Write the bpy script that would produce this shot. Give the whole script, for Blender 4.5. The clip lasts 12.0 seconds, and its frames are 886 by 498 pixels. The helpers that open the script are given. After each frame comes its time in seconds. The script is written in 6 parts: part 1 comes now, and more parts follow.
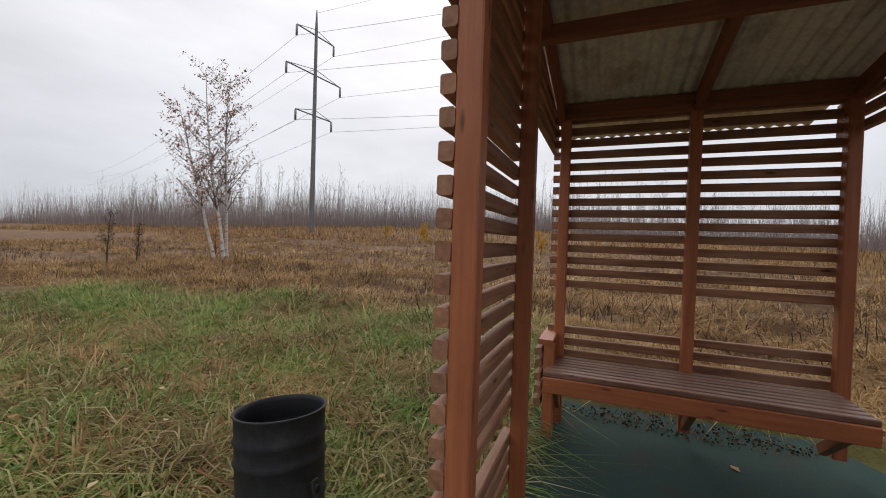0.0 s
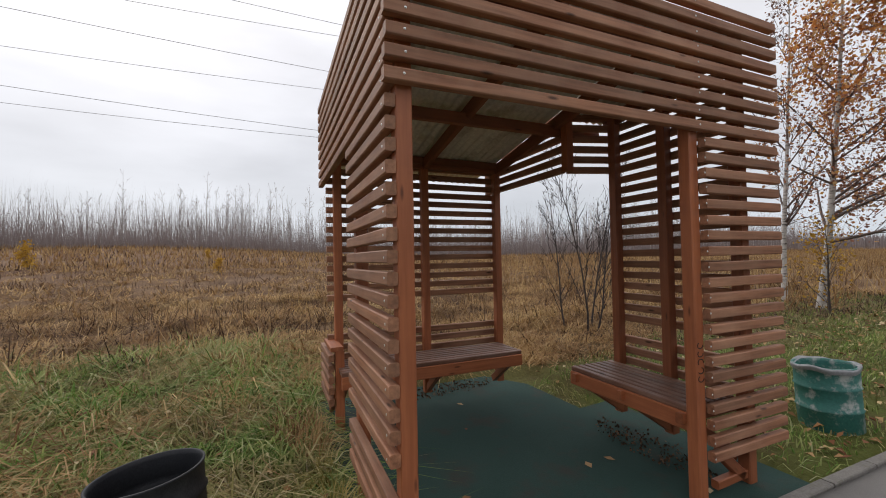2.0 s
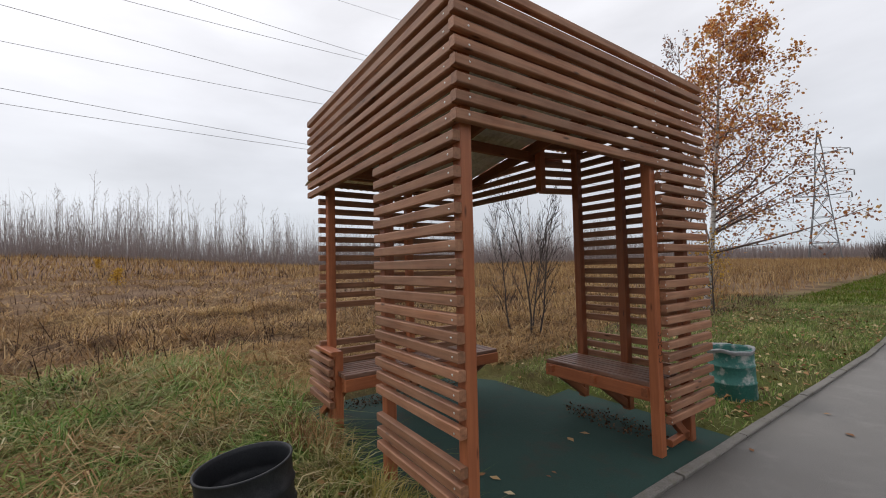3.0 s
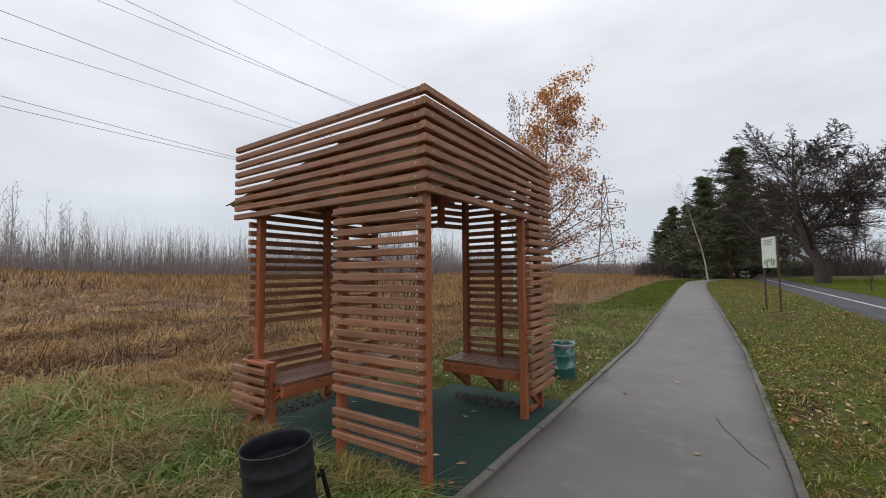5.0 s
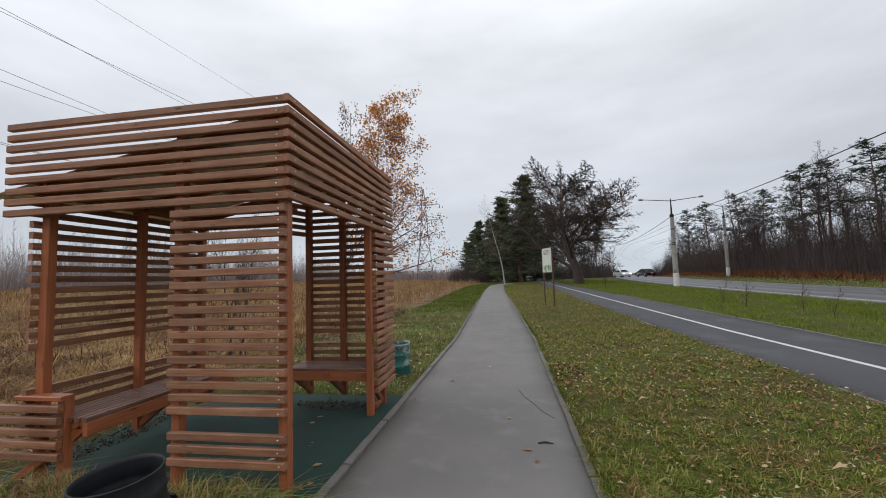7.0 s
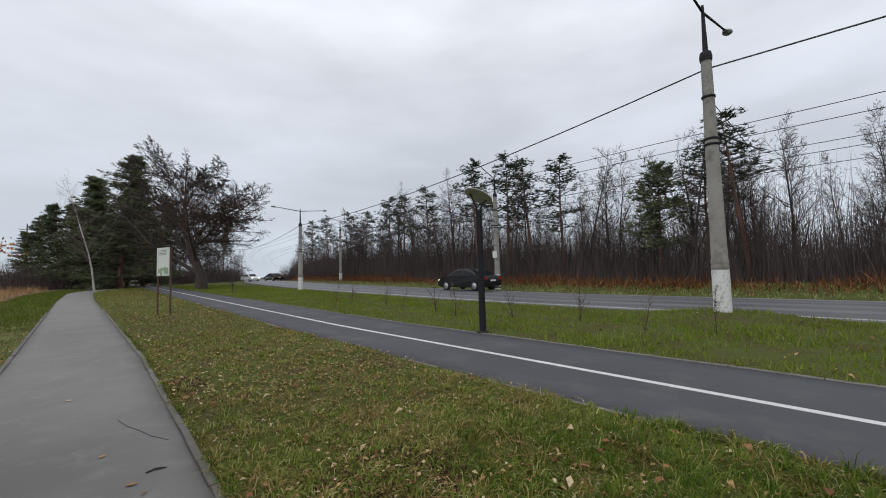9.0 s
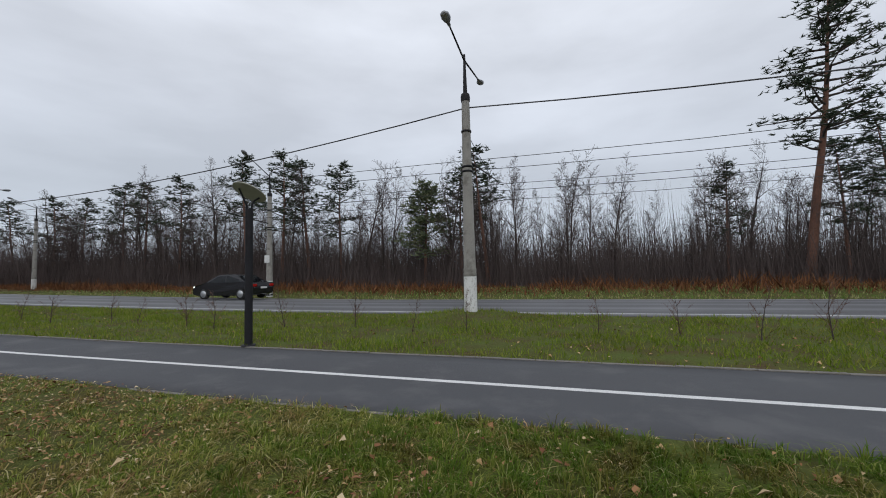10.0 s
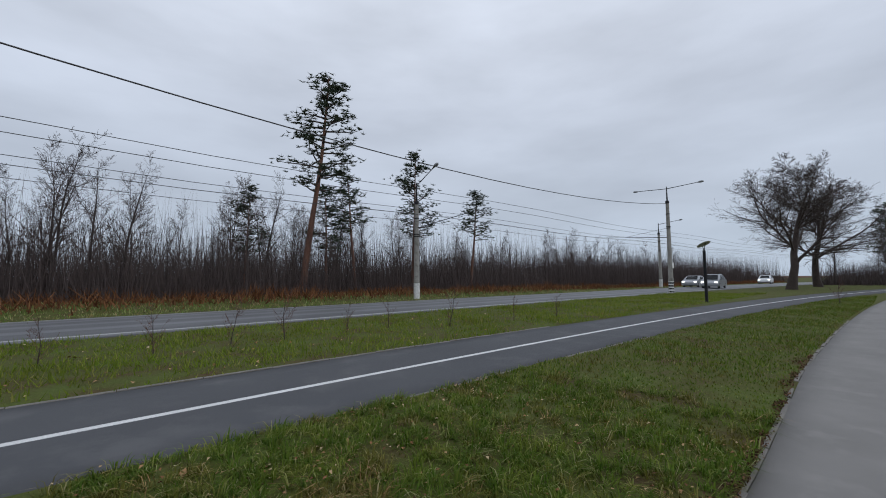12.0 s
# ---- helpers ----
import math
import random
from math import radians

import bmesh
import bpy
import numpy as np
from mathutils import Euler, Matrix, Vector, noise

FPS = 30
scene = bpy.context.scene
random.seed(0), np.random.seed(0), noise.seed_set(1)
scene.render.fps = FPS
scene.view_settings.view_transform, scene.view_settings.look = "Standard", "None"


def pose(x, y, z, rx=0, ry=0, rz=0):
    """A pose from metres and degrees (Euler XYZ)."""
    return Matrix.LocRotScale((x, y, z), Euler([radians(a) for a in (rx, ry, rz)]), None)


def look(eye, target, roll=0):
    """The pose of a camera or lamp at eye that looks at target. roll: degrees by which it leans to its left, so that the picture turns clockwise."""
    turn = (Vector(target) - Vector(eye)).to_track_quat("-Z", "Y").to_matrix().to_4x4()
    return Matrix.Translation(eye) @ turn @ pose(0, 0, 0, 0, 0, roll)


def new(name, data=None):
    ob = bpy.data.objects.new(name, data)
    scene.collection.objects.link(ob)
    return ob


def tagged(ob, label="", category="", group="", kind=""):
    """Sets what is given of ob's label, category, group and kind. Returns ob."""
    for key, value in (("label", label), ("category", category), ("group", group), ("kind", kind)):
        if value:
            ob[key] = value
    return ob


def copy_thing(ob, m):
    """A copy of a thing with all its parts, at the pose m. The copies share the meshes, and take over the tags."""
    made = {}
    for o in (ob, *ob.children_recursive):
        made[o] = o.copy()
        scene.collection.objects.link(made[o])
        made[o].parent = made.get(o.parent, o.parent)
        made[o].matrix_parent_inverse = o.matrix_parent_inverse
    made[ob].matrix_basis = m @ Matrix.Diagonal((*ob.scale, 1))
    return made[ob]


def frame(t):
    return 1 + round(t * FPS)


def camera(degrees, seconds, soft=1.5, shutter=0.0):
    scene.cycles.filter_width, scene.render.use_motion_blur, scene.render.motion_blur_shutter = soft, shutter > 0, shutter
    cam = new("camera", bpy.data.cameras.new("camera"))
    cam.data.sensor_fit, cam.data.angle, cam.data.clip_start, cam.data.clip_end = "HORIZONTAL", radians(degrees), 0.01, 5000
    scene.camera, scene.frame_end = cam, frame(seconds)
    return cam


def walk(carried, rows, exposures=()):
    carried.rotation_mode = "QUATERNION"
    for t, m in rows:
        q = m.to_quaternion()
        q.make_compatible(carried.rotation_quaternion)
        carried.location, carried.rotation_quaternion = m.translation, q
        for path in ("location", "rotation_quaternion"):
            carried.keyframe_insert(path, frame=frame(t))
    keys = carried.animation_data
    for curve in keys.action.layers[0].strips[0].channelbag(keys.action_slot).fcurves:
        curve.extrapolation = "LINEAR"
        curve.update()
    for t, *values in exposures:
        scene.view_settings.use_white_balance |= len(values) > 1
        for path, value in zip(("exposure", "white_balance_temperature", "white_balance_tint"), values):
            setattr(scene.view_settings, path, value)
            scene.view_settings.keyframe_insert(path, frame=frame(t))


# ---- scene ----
# ---- camera ----
cam = camera(96.0, 12.0, soft=1.0)
PATH = [
    (0, (1.002, 0.334, 1.32), (-0.852, -0.414, 1.281), 1.8),
    (0.5, (1.167, 0.299, 1.355), (-0.816, 0.037, 1.354), -0.4),
    (1, (1.298, 0.112, 1.348), (-0.691, 0.319, 1.375), -3.3),
    (1.5, (1.447, -0.155, 1.335), (-0.482, 0.358, 1.462), -0.8),
    (2, (1.522, -0.479, 1.37), (-0.317, 0.306, 1.416), -1.1),
    (2.5, (1.496, -0.852, 1.379), (-0.194, 0.218, 1.393), -2.7),
    (2.7, (1.526, -0.981, 1.364), (-0.155, 0.1, 1.424), -1.8),
    (4.3, (1.532, -1.933, 1.479), (0.199, -0.445, 1.579), -1.0),
    (4.5, (1.601, -2.029, 1.491), (0.316, -0.5, 1.599), -0.8),
    (5, (1.666, -2.23, 1.481), (0.546, -0.578, 1.608), -0.5),
    (5.5, (1.595, -2.434, 1.474), (0.614, -0.696, 1.607), -3.7),
    (6, (1.543, -2.527, 1.466), (0.576, -0.781, 1.6), -2.7),
    (6.5, (1.522, -2.564, 1.467), (0.734, -0.731, 1.61), -1.9),
    (6.7, (1.544, -2.581, 1.458), (0.951, -0.677, 1.616), -1.7),
    (8.3, (1.468, -2.759, 1.464), (2.166, -0.887, 1.567), -2.4),
    (8.5, (1.446, -2.816, 1.46), (2.335, -1.027, 1.554), -2.1),
    (9, (1.452, -2.755, 1.45), (2.755, -1.242, 1.567), -1.6),
    (9.5, (1.586, -2.724, 1.456), (3.233, -1.596, 1.579), -1.2),
    (10, (1.589, -2.648, 1.439), (3.487, -2.029, 1.56), -1.3),
    (10.5, (1.629, -2.804, 1.428), (3.614, -2.593, 1.547), -1.4),
    (11, (1.708, -3.07, 1.431), (3.69, -3.289, 1.583), -0.4),
    (11.5, (1.677, -3.241, 1.425), (3.5, -4.044, 1.599), 1.3),
    (12, (1.355, -3.609, 1.464), (2.838, -4.944, 1.61), -0.4),
]
EXPOSURES = [(0.0, 0.10, 6800, 13), (2.5, 0.11, 6700, 12), (5.5, 0.04, 6550, 11), (8.5, 0.0, 6450, 10), (10.5, -0.15, 6200, 10), (12.0, -0.27, 6000, 10)]
walk(cam, [(t, look(eye, target, roll)) for t, eye, target, roll in PATH], EXPOSURES)
SKY_STRENGTH = 0.95

# ---- world, sun and exposure ----
SUN_DIR = Vector((-0.80, -0.25, 0.58)).normalized()
world = bpy.data.worlds.new("overcast_sky")
scene.world = world
world.use_nodes = True
wn, wl = world.node_tree.nodes, world.node_tree.links
wn.clear()


def wnode(kind, **kw):
    n = wn.new(kind)
    for k, v in kw.items():
        n.inputs[k].default_value = v
    return n


w_out = wnode("ShaderNodeOutputWorld")
w_bg = wnode("ShaderNodeBackground", Strength=SKY_STRENGTH)
sky = wn.new("ShaderNodeTexSky")
sky.sky_type = "NISHITA"
sky.sun_disc = False
sky.sun_elevation = math.asin(SUN_DIR.z)
sky.sun_rotation = math.atan2(SUN_DIR.x, SUN_DIR.y)
sky_dim = wn.new("ShaderNodeMix")
sky_dim.data_type = "RGBA"
sky_dim.blend_type = "MULTIPLY"
sky_dim.inputs[0].default_value = 1.0
sky_dim.inputs[7].default_value = (0.10, 0.10, 0.10, 1)
wl.new(sky.outputs[0], sky_dim.inputs[6])
w_tc = wnode("ShaderNodeTexCoord")
w_sep = wnode("ShaderNodeSeparateXYZ")
wl.new(w_tc.outputs["Generated"], w_sep.inputs[0])
w_ramp = wnode("ShaderNodeValToRGB")
w_ramp.color_ramp.elements[0].position = 0.0
w_ramp.color_ramp.elements[0].color = (0.61, 0.68, 0.76, 1)
w_ramp.color_ramp.elements[1].position = 0.75
w_ramp.color_ramp.elements[1].color = (1.05, 1.07, 1.12, 1)
e = w_ramp.color_ramp.elements.new(0.16)
e.color = (0.64, 0.68, 0.74, 1)
e = w_ramp.color_ramp.elements.new(0.38)
e.color = (0.76, 0.79, 0.85, 1)
wl.new(w_sep.outputs[2], w_ramp.inputs[0])
# cloud layers: broad soft banks, flattened towards the horizon
w_map = wnode("ShaderNodeMapping")
w_map.inputs["Scale"].default_value = (1.3, 1.3, 4.2)
wl.new(w_tc.outputs["Generated"], w_map.inputs[0])
w_noise = wnode("ShaderNodeTexNoise", Scale=1.7, Detail=5.0, Roughness=0.5)
wl.new(w_map.outputs[0], w_noise.inputs["Vector"])
w_cl = wnode("ShaderNodeMapRange")
w_cl.inputs["From Min"].default_value = 0.32
w_cl.inputs["From Max"].default_value = 0.68
w_cl.inputs["To Min"].default_value = 0.86
w_cl.inputs["To Max"].default_value = 1.10
wl.new(w_noise.outputs[0], w_cl.inputs[0])
# thinner cloud round the hidden sun
w_dot = wnode("ShaderNodeVectorMath")
w_dot.operation = "DOT_PRODUCT"
w_dot.inputs[1].default_value = SUN_DIR
wl.new(w_tc.outputs["Generated"], w_dot.inputs[0])
w_glow = wnode("ShaderNodeMapRange")
w_glow.interpolation_type = "SMOOTHSTEP"
w_glow.inputs["From Min"].default_value = 0.45
w_glow.inputs["From Max"].default_value = 1.0
w_glow.inputs["To Min"].default_value = 1.07
w_glow.inputs["To Max"].default_value = 1.16
wl.new(w_dot.outputs["Value"], w_glow.inputs[0])
w_mul = wnode("ShaderNodeMath")
w_mul.operation = "MULTIPLY"
wl.new(w_cl.outputs[0], w_mul.inputs[0])
wl.new(w_glow.outputs[0], w_mul.inputs[1])
w_cloud = wnode("ShaderNodeVectorMath")
w_cloud.operation = "SCALE"
wl.new(w_ramp.outputs[0], w_cloud.inputs[0])
wl.new(w_mul.outputs[0], w_cloud.inputs["Scale"])
w_mix = wn.new("ShaderNodeMix")
w_mix.data_type = "RGBA"
w_mix.inputs[0].default_value = 0.93
wl.new(sky_dim.outputs[2], w_mix.inputs[6])
wl.new(w_cloud.outputs[0], w_mix.inputs[7])
wl.new(w_mix.outputs[2], w_bg.inputs[0])
wl.new(w_bg.outputs[0], w_out.inputs[0])

sun = new("sun", bpy.data.lights.new("sun", "SUN"))
sun.data.energy = 0.5
sun.data.angle = radians(25)
sun.data.color = (1.0, 0.96, 0.90)
sun.matrix_world = look(SUN_DIR * 50, (0, 0, 0))

# ---- materials ----


def mat_new(name):
    m = bpy.data.materials.new(name)
    m.use_nodes = True
    nt = m.node_tree
    b = nt.nodes["Principled BSDF"]
    return m, nt, b


def nd(nt, kind, **kw):
    n = nt.nodes.new(kind)
    for k, v in kw.items():
        n.inputs[k.replace("_", " ")].default_value = v
    return n


def ramp(nt, src, stops):
    r = nt.nodes.new("ShaderNodeValToRGB")
    els = r.color_ramp.elements
    while len(els) < len(stops):
        els.new(0.5)
    for el, (p, c) in zip(els, stops):
        el.position = p
        el.color = (*c, 1)
    nt.links.new(src, r.inputs[0])
    return r.outputs[0]


def mixc(nt, fac, a, b, mode="MIX"):
    n = nt.nodes.new("ShaderNodeMix")
    n.data_type = "RGBA"
    n.blend_type = mode
    for sock, v in ((n.inputs[0], fac), (n.inputs[6], a), (n.inputs[7], b)):
        if isinstance(v, (int, float)):
            sock.default_value = v
        elif isinstance(v, tuple):
            sock.default_value = (*v, 1)
        else:
            nt.links.new(v, sock)
    return n.outputs[2]


def coords(nt, kind="Object", scale=(1, 1, 1)):
    tc = nt.nodes.new("ShaderNodeTexCoord")
    mp = nt.nodes.new("ShaderNodeMapping")
    mp.inputs["Scale"].default_value = scale
    if kind == "World":
        g = nt.nodes.new("ShaderNodeNewGeometry")
        nt.links.new(g.outputs["Position"], mp.inputs[0])
    else:
        nt.links.new(tc.outputs[kind], mp.inputs[0])
    return mp.outputs[0]


def noise_out(nt, vec, scale, detail=4.0, rough=0.55):
    n = nd(nt, "ShaderNodeTexNoise", Scale=scale, Detail=detail, Roughness=rough)
    nt.links.new(vec, n.inputs["Vector"])
    return n.outputs[0]


def bump(nt, b, height, strength=0.3, dist=0.01):
    n = nd(nt, "ShaderNodeBump", Strength=strength, Distance=dist)
    nt.links.new(height, n.inputs["Height"])
    nt.links.new(n.outputs[0], b.inputs["Normal"])


def two_scale(name, dark, light, coarse, fine, rough=0.8, kind="World", metal=0.0, bump_s=0.3, bump_d=0.005, spec=0.5, stain=None):
    m, nt, b = mat_new(name)
    v = coords(nt, kind)
    n1 = noise_out(nt, v, coarse)
    n2 = noise_out(nt, v, fine, 3.0)
    c = ramp(nt, n1, [(0.3, dark), (0.7, light)])
    c2 = ramp(nt, n2, [(0.25, tuple(0.72 * x for x in dark)), (0.75, tuple(min(1, 1.15 * x) for x in light))])
    col = mixc(nt, 0.5, c, c2)
    if stain:
        s = ramp(nt, noise_out(nt, v, coarse * 2.7, 6.0, 0.65), [(0.52, (0, 0, 0)), (0.66, (1, 1, 1))])
        col = mixc(nt, s, col, stain)
    nt.links.new(col, b.inputs["Base Color"])
    b.inputs["Roughness"].default_value = rough
    b.inputs["Metallic"].default_value = metal
    b.inputs["Specular IOR Level"].default_value = spec
    bump(nt, b, n2, bump_s, bump_d)
    return m


def wood_mat(name, dark, light, grey, grey_amount, rough):
    m, nt, b = mat_new(name)
    info = nt.nodes.new("ShaderNodeObjectInfo")
    v = coords(nt, "Object", (1.5, 28, 28))
    off = nt.nodes.new("ShaderNodeVectorMath")
    off.operation = "ADD"
    sc = nt.nodes.new("ShaderNodeMath")
    sc.operation = "MULTIPLY"
    sc.inputs[1].default_value = 61.0
    nt.links.new(info.outputs["Random"], sc.inputs[0])
    cmb = nt.nodes.new("ShaderNodeCombineXYZ")
    nt.links.new(sc.outputs[0], cmb.inputs[0])
    nt.links.new(sc.outputs[0], cmb.inputs[1])
    nt.links.new(v, off.inputs[0])
    nt.links.new(cmb.outputs[0], off.inputs[1])
    grain = noise_out(nt, off.outputs[0], 1.6, 6.0, 0.6)
    col = ramp(nt, grain, [(0.30, dark), (0.68, light)])
    w = noise_out(nt, coords(nt, "World"), 2.4, 5.0, 0.65)
    wear = ramp(nt, w, [(0.42, (0, 0, 0)), (0.75, (grey_amount,) * 3)])
    col = mixc(nt, wear, col, grey)
    # knots
    kv = nd(nt, "ShaderNodeTexVoronoi", Scale=1.0)
    kmap = coords(nt, "Object", (3.2, 13, 13))
    koff = nt.nodes.new("ShaderNodeVectorMath")
    koff.operation = "ADD"
    nt.links.new(kmap, koff.inputs[0])
    nt.links.new(cmb.outputs[0], koff.inputs[1])
    nt.links.new(koff.outputs[0], kv.inputs["Vector"])
    kn = ramp(nt, kv.outputs["Distance"], [(0.05, (1, 1, 1)), (0.13, (0, 0, 0))])
    col = mixc(nt, kn, col, tuple(0.45 * x for x in dark))
    tone = nd(nt, "ShaderNodeMapRange")
    tone.inputs["To Min"].default_value = 0.78
    tone.inputs["To Max"].default_value = 1.16
    nt.links.new(info.outputs["Random"], tone.inputs[0])
    scl = nt.nodes.new("ShaderNodeVectorMath")
    scl.operation = "SCALE"
    nt.links.new(col, scl.inputs[0])
    nt.links.new(tone.outputs[0], scl.inputs["Scale"])
    nt.links.new(scl.outputs[0], b.inputs["Base Color"])
    b.inputs["Roughness"].default_value = rough
    bump(nt, b, grain, 0.35, 0.002)
    return m


def blade_mat(name, stops, patch_stops=None, patch_scale=0.6, patch_mix=0.5, rough=0.7, transl=0.0):
    """Grass, needles, leaves: each blade takes a tone of its own, in broad patches."""
    m, nt, b = mat_new(name)
    g = nt.nodes.new("ShaderNodeNewGeometry")
    col = ramp(nt, g.outputs["Random Per Island"], stops)
    if patch_stops:
        p = noise_out(nt, coords(nt, "World"), patch_scale, 4.0, 0.6)
        pc = ramp(nt, p, patch_stops)
        col = mixc(nt, patch_mix, col, pc)
    nt.links.new(col, b.inputs["Base Color"])
    b.inputs["Roughness"].default_value = rough
    b.inputs["Specular IOR Level"].default_value = 0.08
    if transl:
        t = nt.nodes.new("ShaderNodeBsdfTranslucent")
        nt.links.new(col, t.inputs["Color"])
        mx = nt.nodes.new("ShaderNodeMixShader")
        mx.inputs[0].default_value = transl
        out = [n for n in nt.nodes if n.type == "OUTPUT_MATERIAL"][0]
        nt.links.new(b.outputs[0], mx.inputs[1])
        nt.links.new(t.outputs[0], mx.inputs[2])
        nt.links.new(mx.outputs[0], out.inputs[0])
    return m


M_SLAT = wood_mat("stained_slat_wood", (0.175, 0.070, 0.035), (0.39, 0.175, 0.092), (0.47, 0.275, 0.175), 0.5, 0.66)
M_POST = wood_mat("orange_post_wood", (0.30, 0.088, 0.034), (0.44, 0.145, 0.058), (0.24, 0.075, 0.035), 0.5, 0.5)
# post brown taken darker, so shade under the roof is in the colour
M_BEAM = wood_mat("shaded_roof_timber", (0.21, 0.070, 0.032), (0.33, 0.115, 0.052), (0.16, 0.055, 0.03), 0.6, 0.6)
M_SEAT = wood_mat("seat_slat_wood", (0.12, 0.054, 0.034), (0.23, 0.112, 0.072), (0.30, 0.20, 0.16), 0.6, 0.45)
M_SCREW = two_scale("zinc_screw", (0.6, 0.6, 0.58), (0.75, 0.75, 0.72), 20, 200, 0.35, metal=0.9)
M_ROOF = two_scale("galvanised_sheet", (0.614, 0.595, 0.538), (0.794, 0.781, 0.704), 1.2, 30, 0.6, metal=0.1, stain=(0.435, 0.397, 0.320))
M_RUBBER = two_scale("green_black_rubber", (0.013, 0.040, 0.032), (0.029, 0.065, 0.055), 1.1, 160, 0.85, bump_s=0.6, bump_d=0.004, spec=0.25, stain=(0.040, 0.044, 0.036))
M_PATH = two_scale("footpath_asphalt", (0.145, 0.137, 0.128), (0.228, 0.217, 0.204), 0.9, 150, 0.82, bump_s=0.6, bump_d=0.005, stain=(0.215, 0.205, 0.192))
M_BIKE = two_scale("dark_asphalt", (0.060, 0.061, 0.067), (0.086, 0.088, 0.094), 0.35, 130, 0.8, bump_s=0.5, bump_d=0.004, spec=0.3, stain=(0.098, 0.098, 0.102))
M_LINE = two_scale("road_marking_paint", (0.55, 0.55, 0.54), (0.74, 0.74, 0.73), 1.5, 60, 0.6)
M_FADED = two_scale("worn_road_paint", (0.20, 0.20, 0.20), (0.50, 0.50, 0.49), 1.1, 40, 0.7)
M_KERB = two_scale("kerb_concrete", (0.11, 0.102, 0.090), (0.225, 0.21, 0.19), 3.0, 90, 0.9, bump_s=0.6, bump_d=0.004, stain=(0.13, 0.12, 0.09))
M_CONC = two_scale("pole_concrete", (0.20, 0.19, 0.17), (0.31, 0.30, 0.27), 1.2, 50, 0.88, stain=(0.16, 0.15, 0.13))
M_WHITE = two_scale("white_wash", (0.60, 0.60, 0.58), (0.80, 0.80, 0.78), 4, 60, 0.8, stain=(0.42, 0.41, 0.38))
M_IRON = two_scale("dark_steel", (0.012, 0.012, 0.014), (0.024, 0.024, 0.027), 6, 120, 0.65, spec=0.2)
M_BIN = two_scale("black_painted_steel", (0.012, 0.013, 0.016), (0.026, 0.028, 0.032), 5, 140, 0.6, metal=0.0, bump_s=0.2, spec=0.3, stain=(0.03, 0.031, 0.034))
M_GREEN = two_scale("worn_green_paint", (0.025, 0.135, 0.115), (0.045, 0.20, 0.17), 4, 60, 0.55, stain=(0.40, 0.42, 0.40))
M_GREY = two_scale("lamp_shade_grey", (0.33, 0.34, 0.28), (0.43, 0.43, 0.36), 5, 60, 0.5)
M_GALV = two_scale("lamp_galvanised", (0.24, 0.25, 0.26), (0.36, 0.37, 0.38), 3, 50, 0.5, metal=0.5)
M_RUST = two_scale("sign_post_brown", (0.085, 0.04, 0.028), (0.13, 0.065, 0.045), 8, 70, 0.7)
M_BOARD = two_scale("sign_panel", (0.55, 0.62, 0.55), (0.76, 0.80, 0.74), 2.2, 40, 0.4)
M_BOARDG = two_scale("sign_print_green", (0.16, 0.28, 0.13), (0.26, 0.38, 0.2), 3, 40, 0.45)
M_WIRE = two_scale("cable_black", (0.03, 0.03, 0.032), (0.05, 0.05, 0.052), 3, 30, 0.6)
M_HVWIRE = two_scale("overhead_line_aluminium", (0.24, 0.25, 0.27), (0.32, 0.33, 0.35), 3, 30, 0.5)
M_INSUL = two_scale("insulator_glass", (0.16, 0.17, 0.17), (0.26, 0.27, 0.27), 5, 50, 0.3)
M_PYLON = two_scale("pylon_steel", (0.13, 0.13, 0.135), (0.20, 0.20, 0.205), 2, 30, 0.6, metal=0.3)
M_BARK = two_scale("grey_brown_bark", (0.034, 0.026, 0.023), (0.070, 0.054, 0.049), 3.0, 26, 0.9, bump_s=0.7, bump_d=0.02)
M_OAK = two_scale("oak_bark", (0.036, 0.026, 0.022), (0.075, 0.056, 0.047), 2.5, 18, 0.9, bump_s=0.8, bump_d=0.03)
M_PINEBARK = two_scale("pine_bark", (0.085, 0.042, 0.030), (0.20, 0.10, 0.066), 1.3, 14, 0.9, bump_s=0.8, bump_d=0.03)
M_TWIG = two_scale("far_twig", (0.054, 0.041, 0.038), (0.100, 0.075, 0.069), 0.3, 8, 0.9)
# pale birch-twig grey, lightened further: distance haze is put into the colour
M_HAZETWIG = two_scale("hazed_far_twig", (0.20, 0.163, 0.155), (0.33, 0.275, 0.262), 0.05, 8, 0.9)
M_PALETWIG = two_scale("birch_twig", (0.12, 0.085, 0.075), (0.21, 0.16, 0.145), 0.5, 8, 0.9)


def birch_mat():
    m, nt, b = mat_new("birch_bark")
    v = coords(nt, "Object", (3, 3, 14))
    n = noise_out(nt, v, 1.3, 5.0, 0.7)
    col = ramp(nt, n, [(0.36, (0.05, 0.042, 0.038)), (0.47, (0.50, 0.47, 0.44)), (0.8, (0.68, 0.65, 0.61))])
    nt.links.new(col, b.inputs["Base Color"])
    b.inputs["Roughness"].default_value = 0.75
    bump(nt, b, n, 0.4, 0.01)
    return m


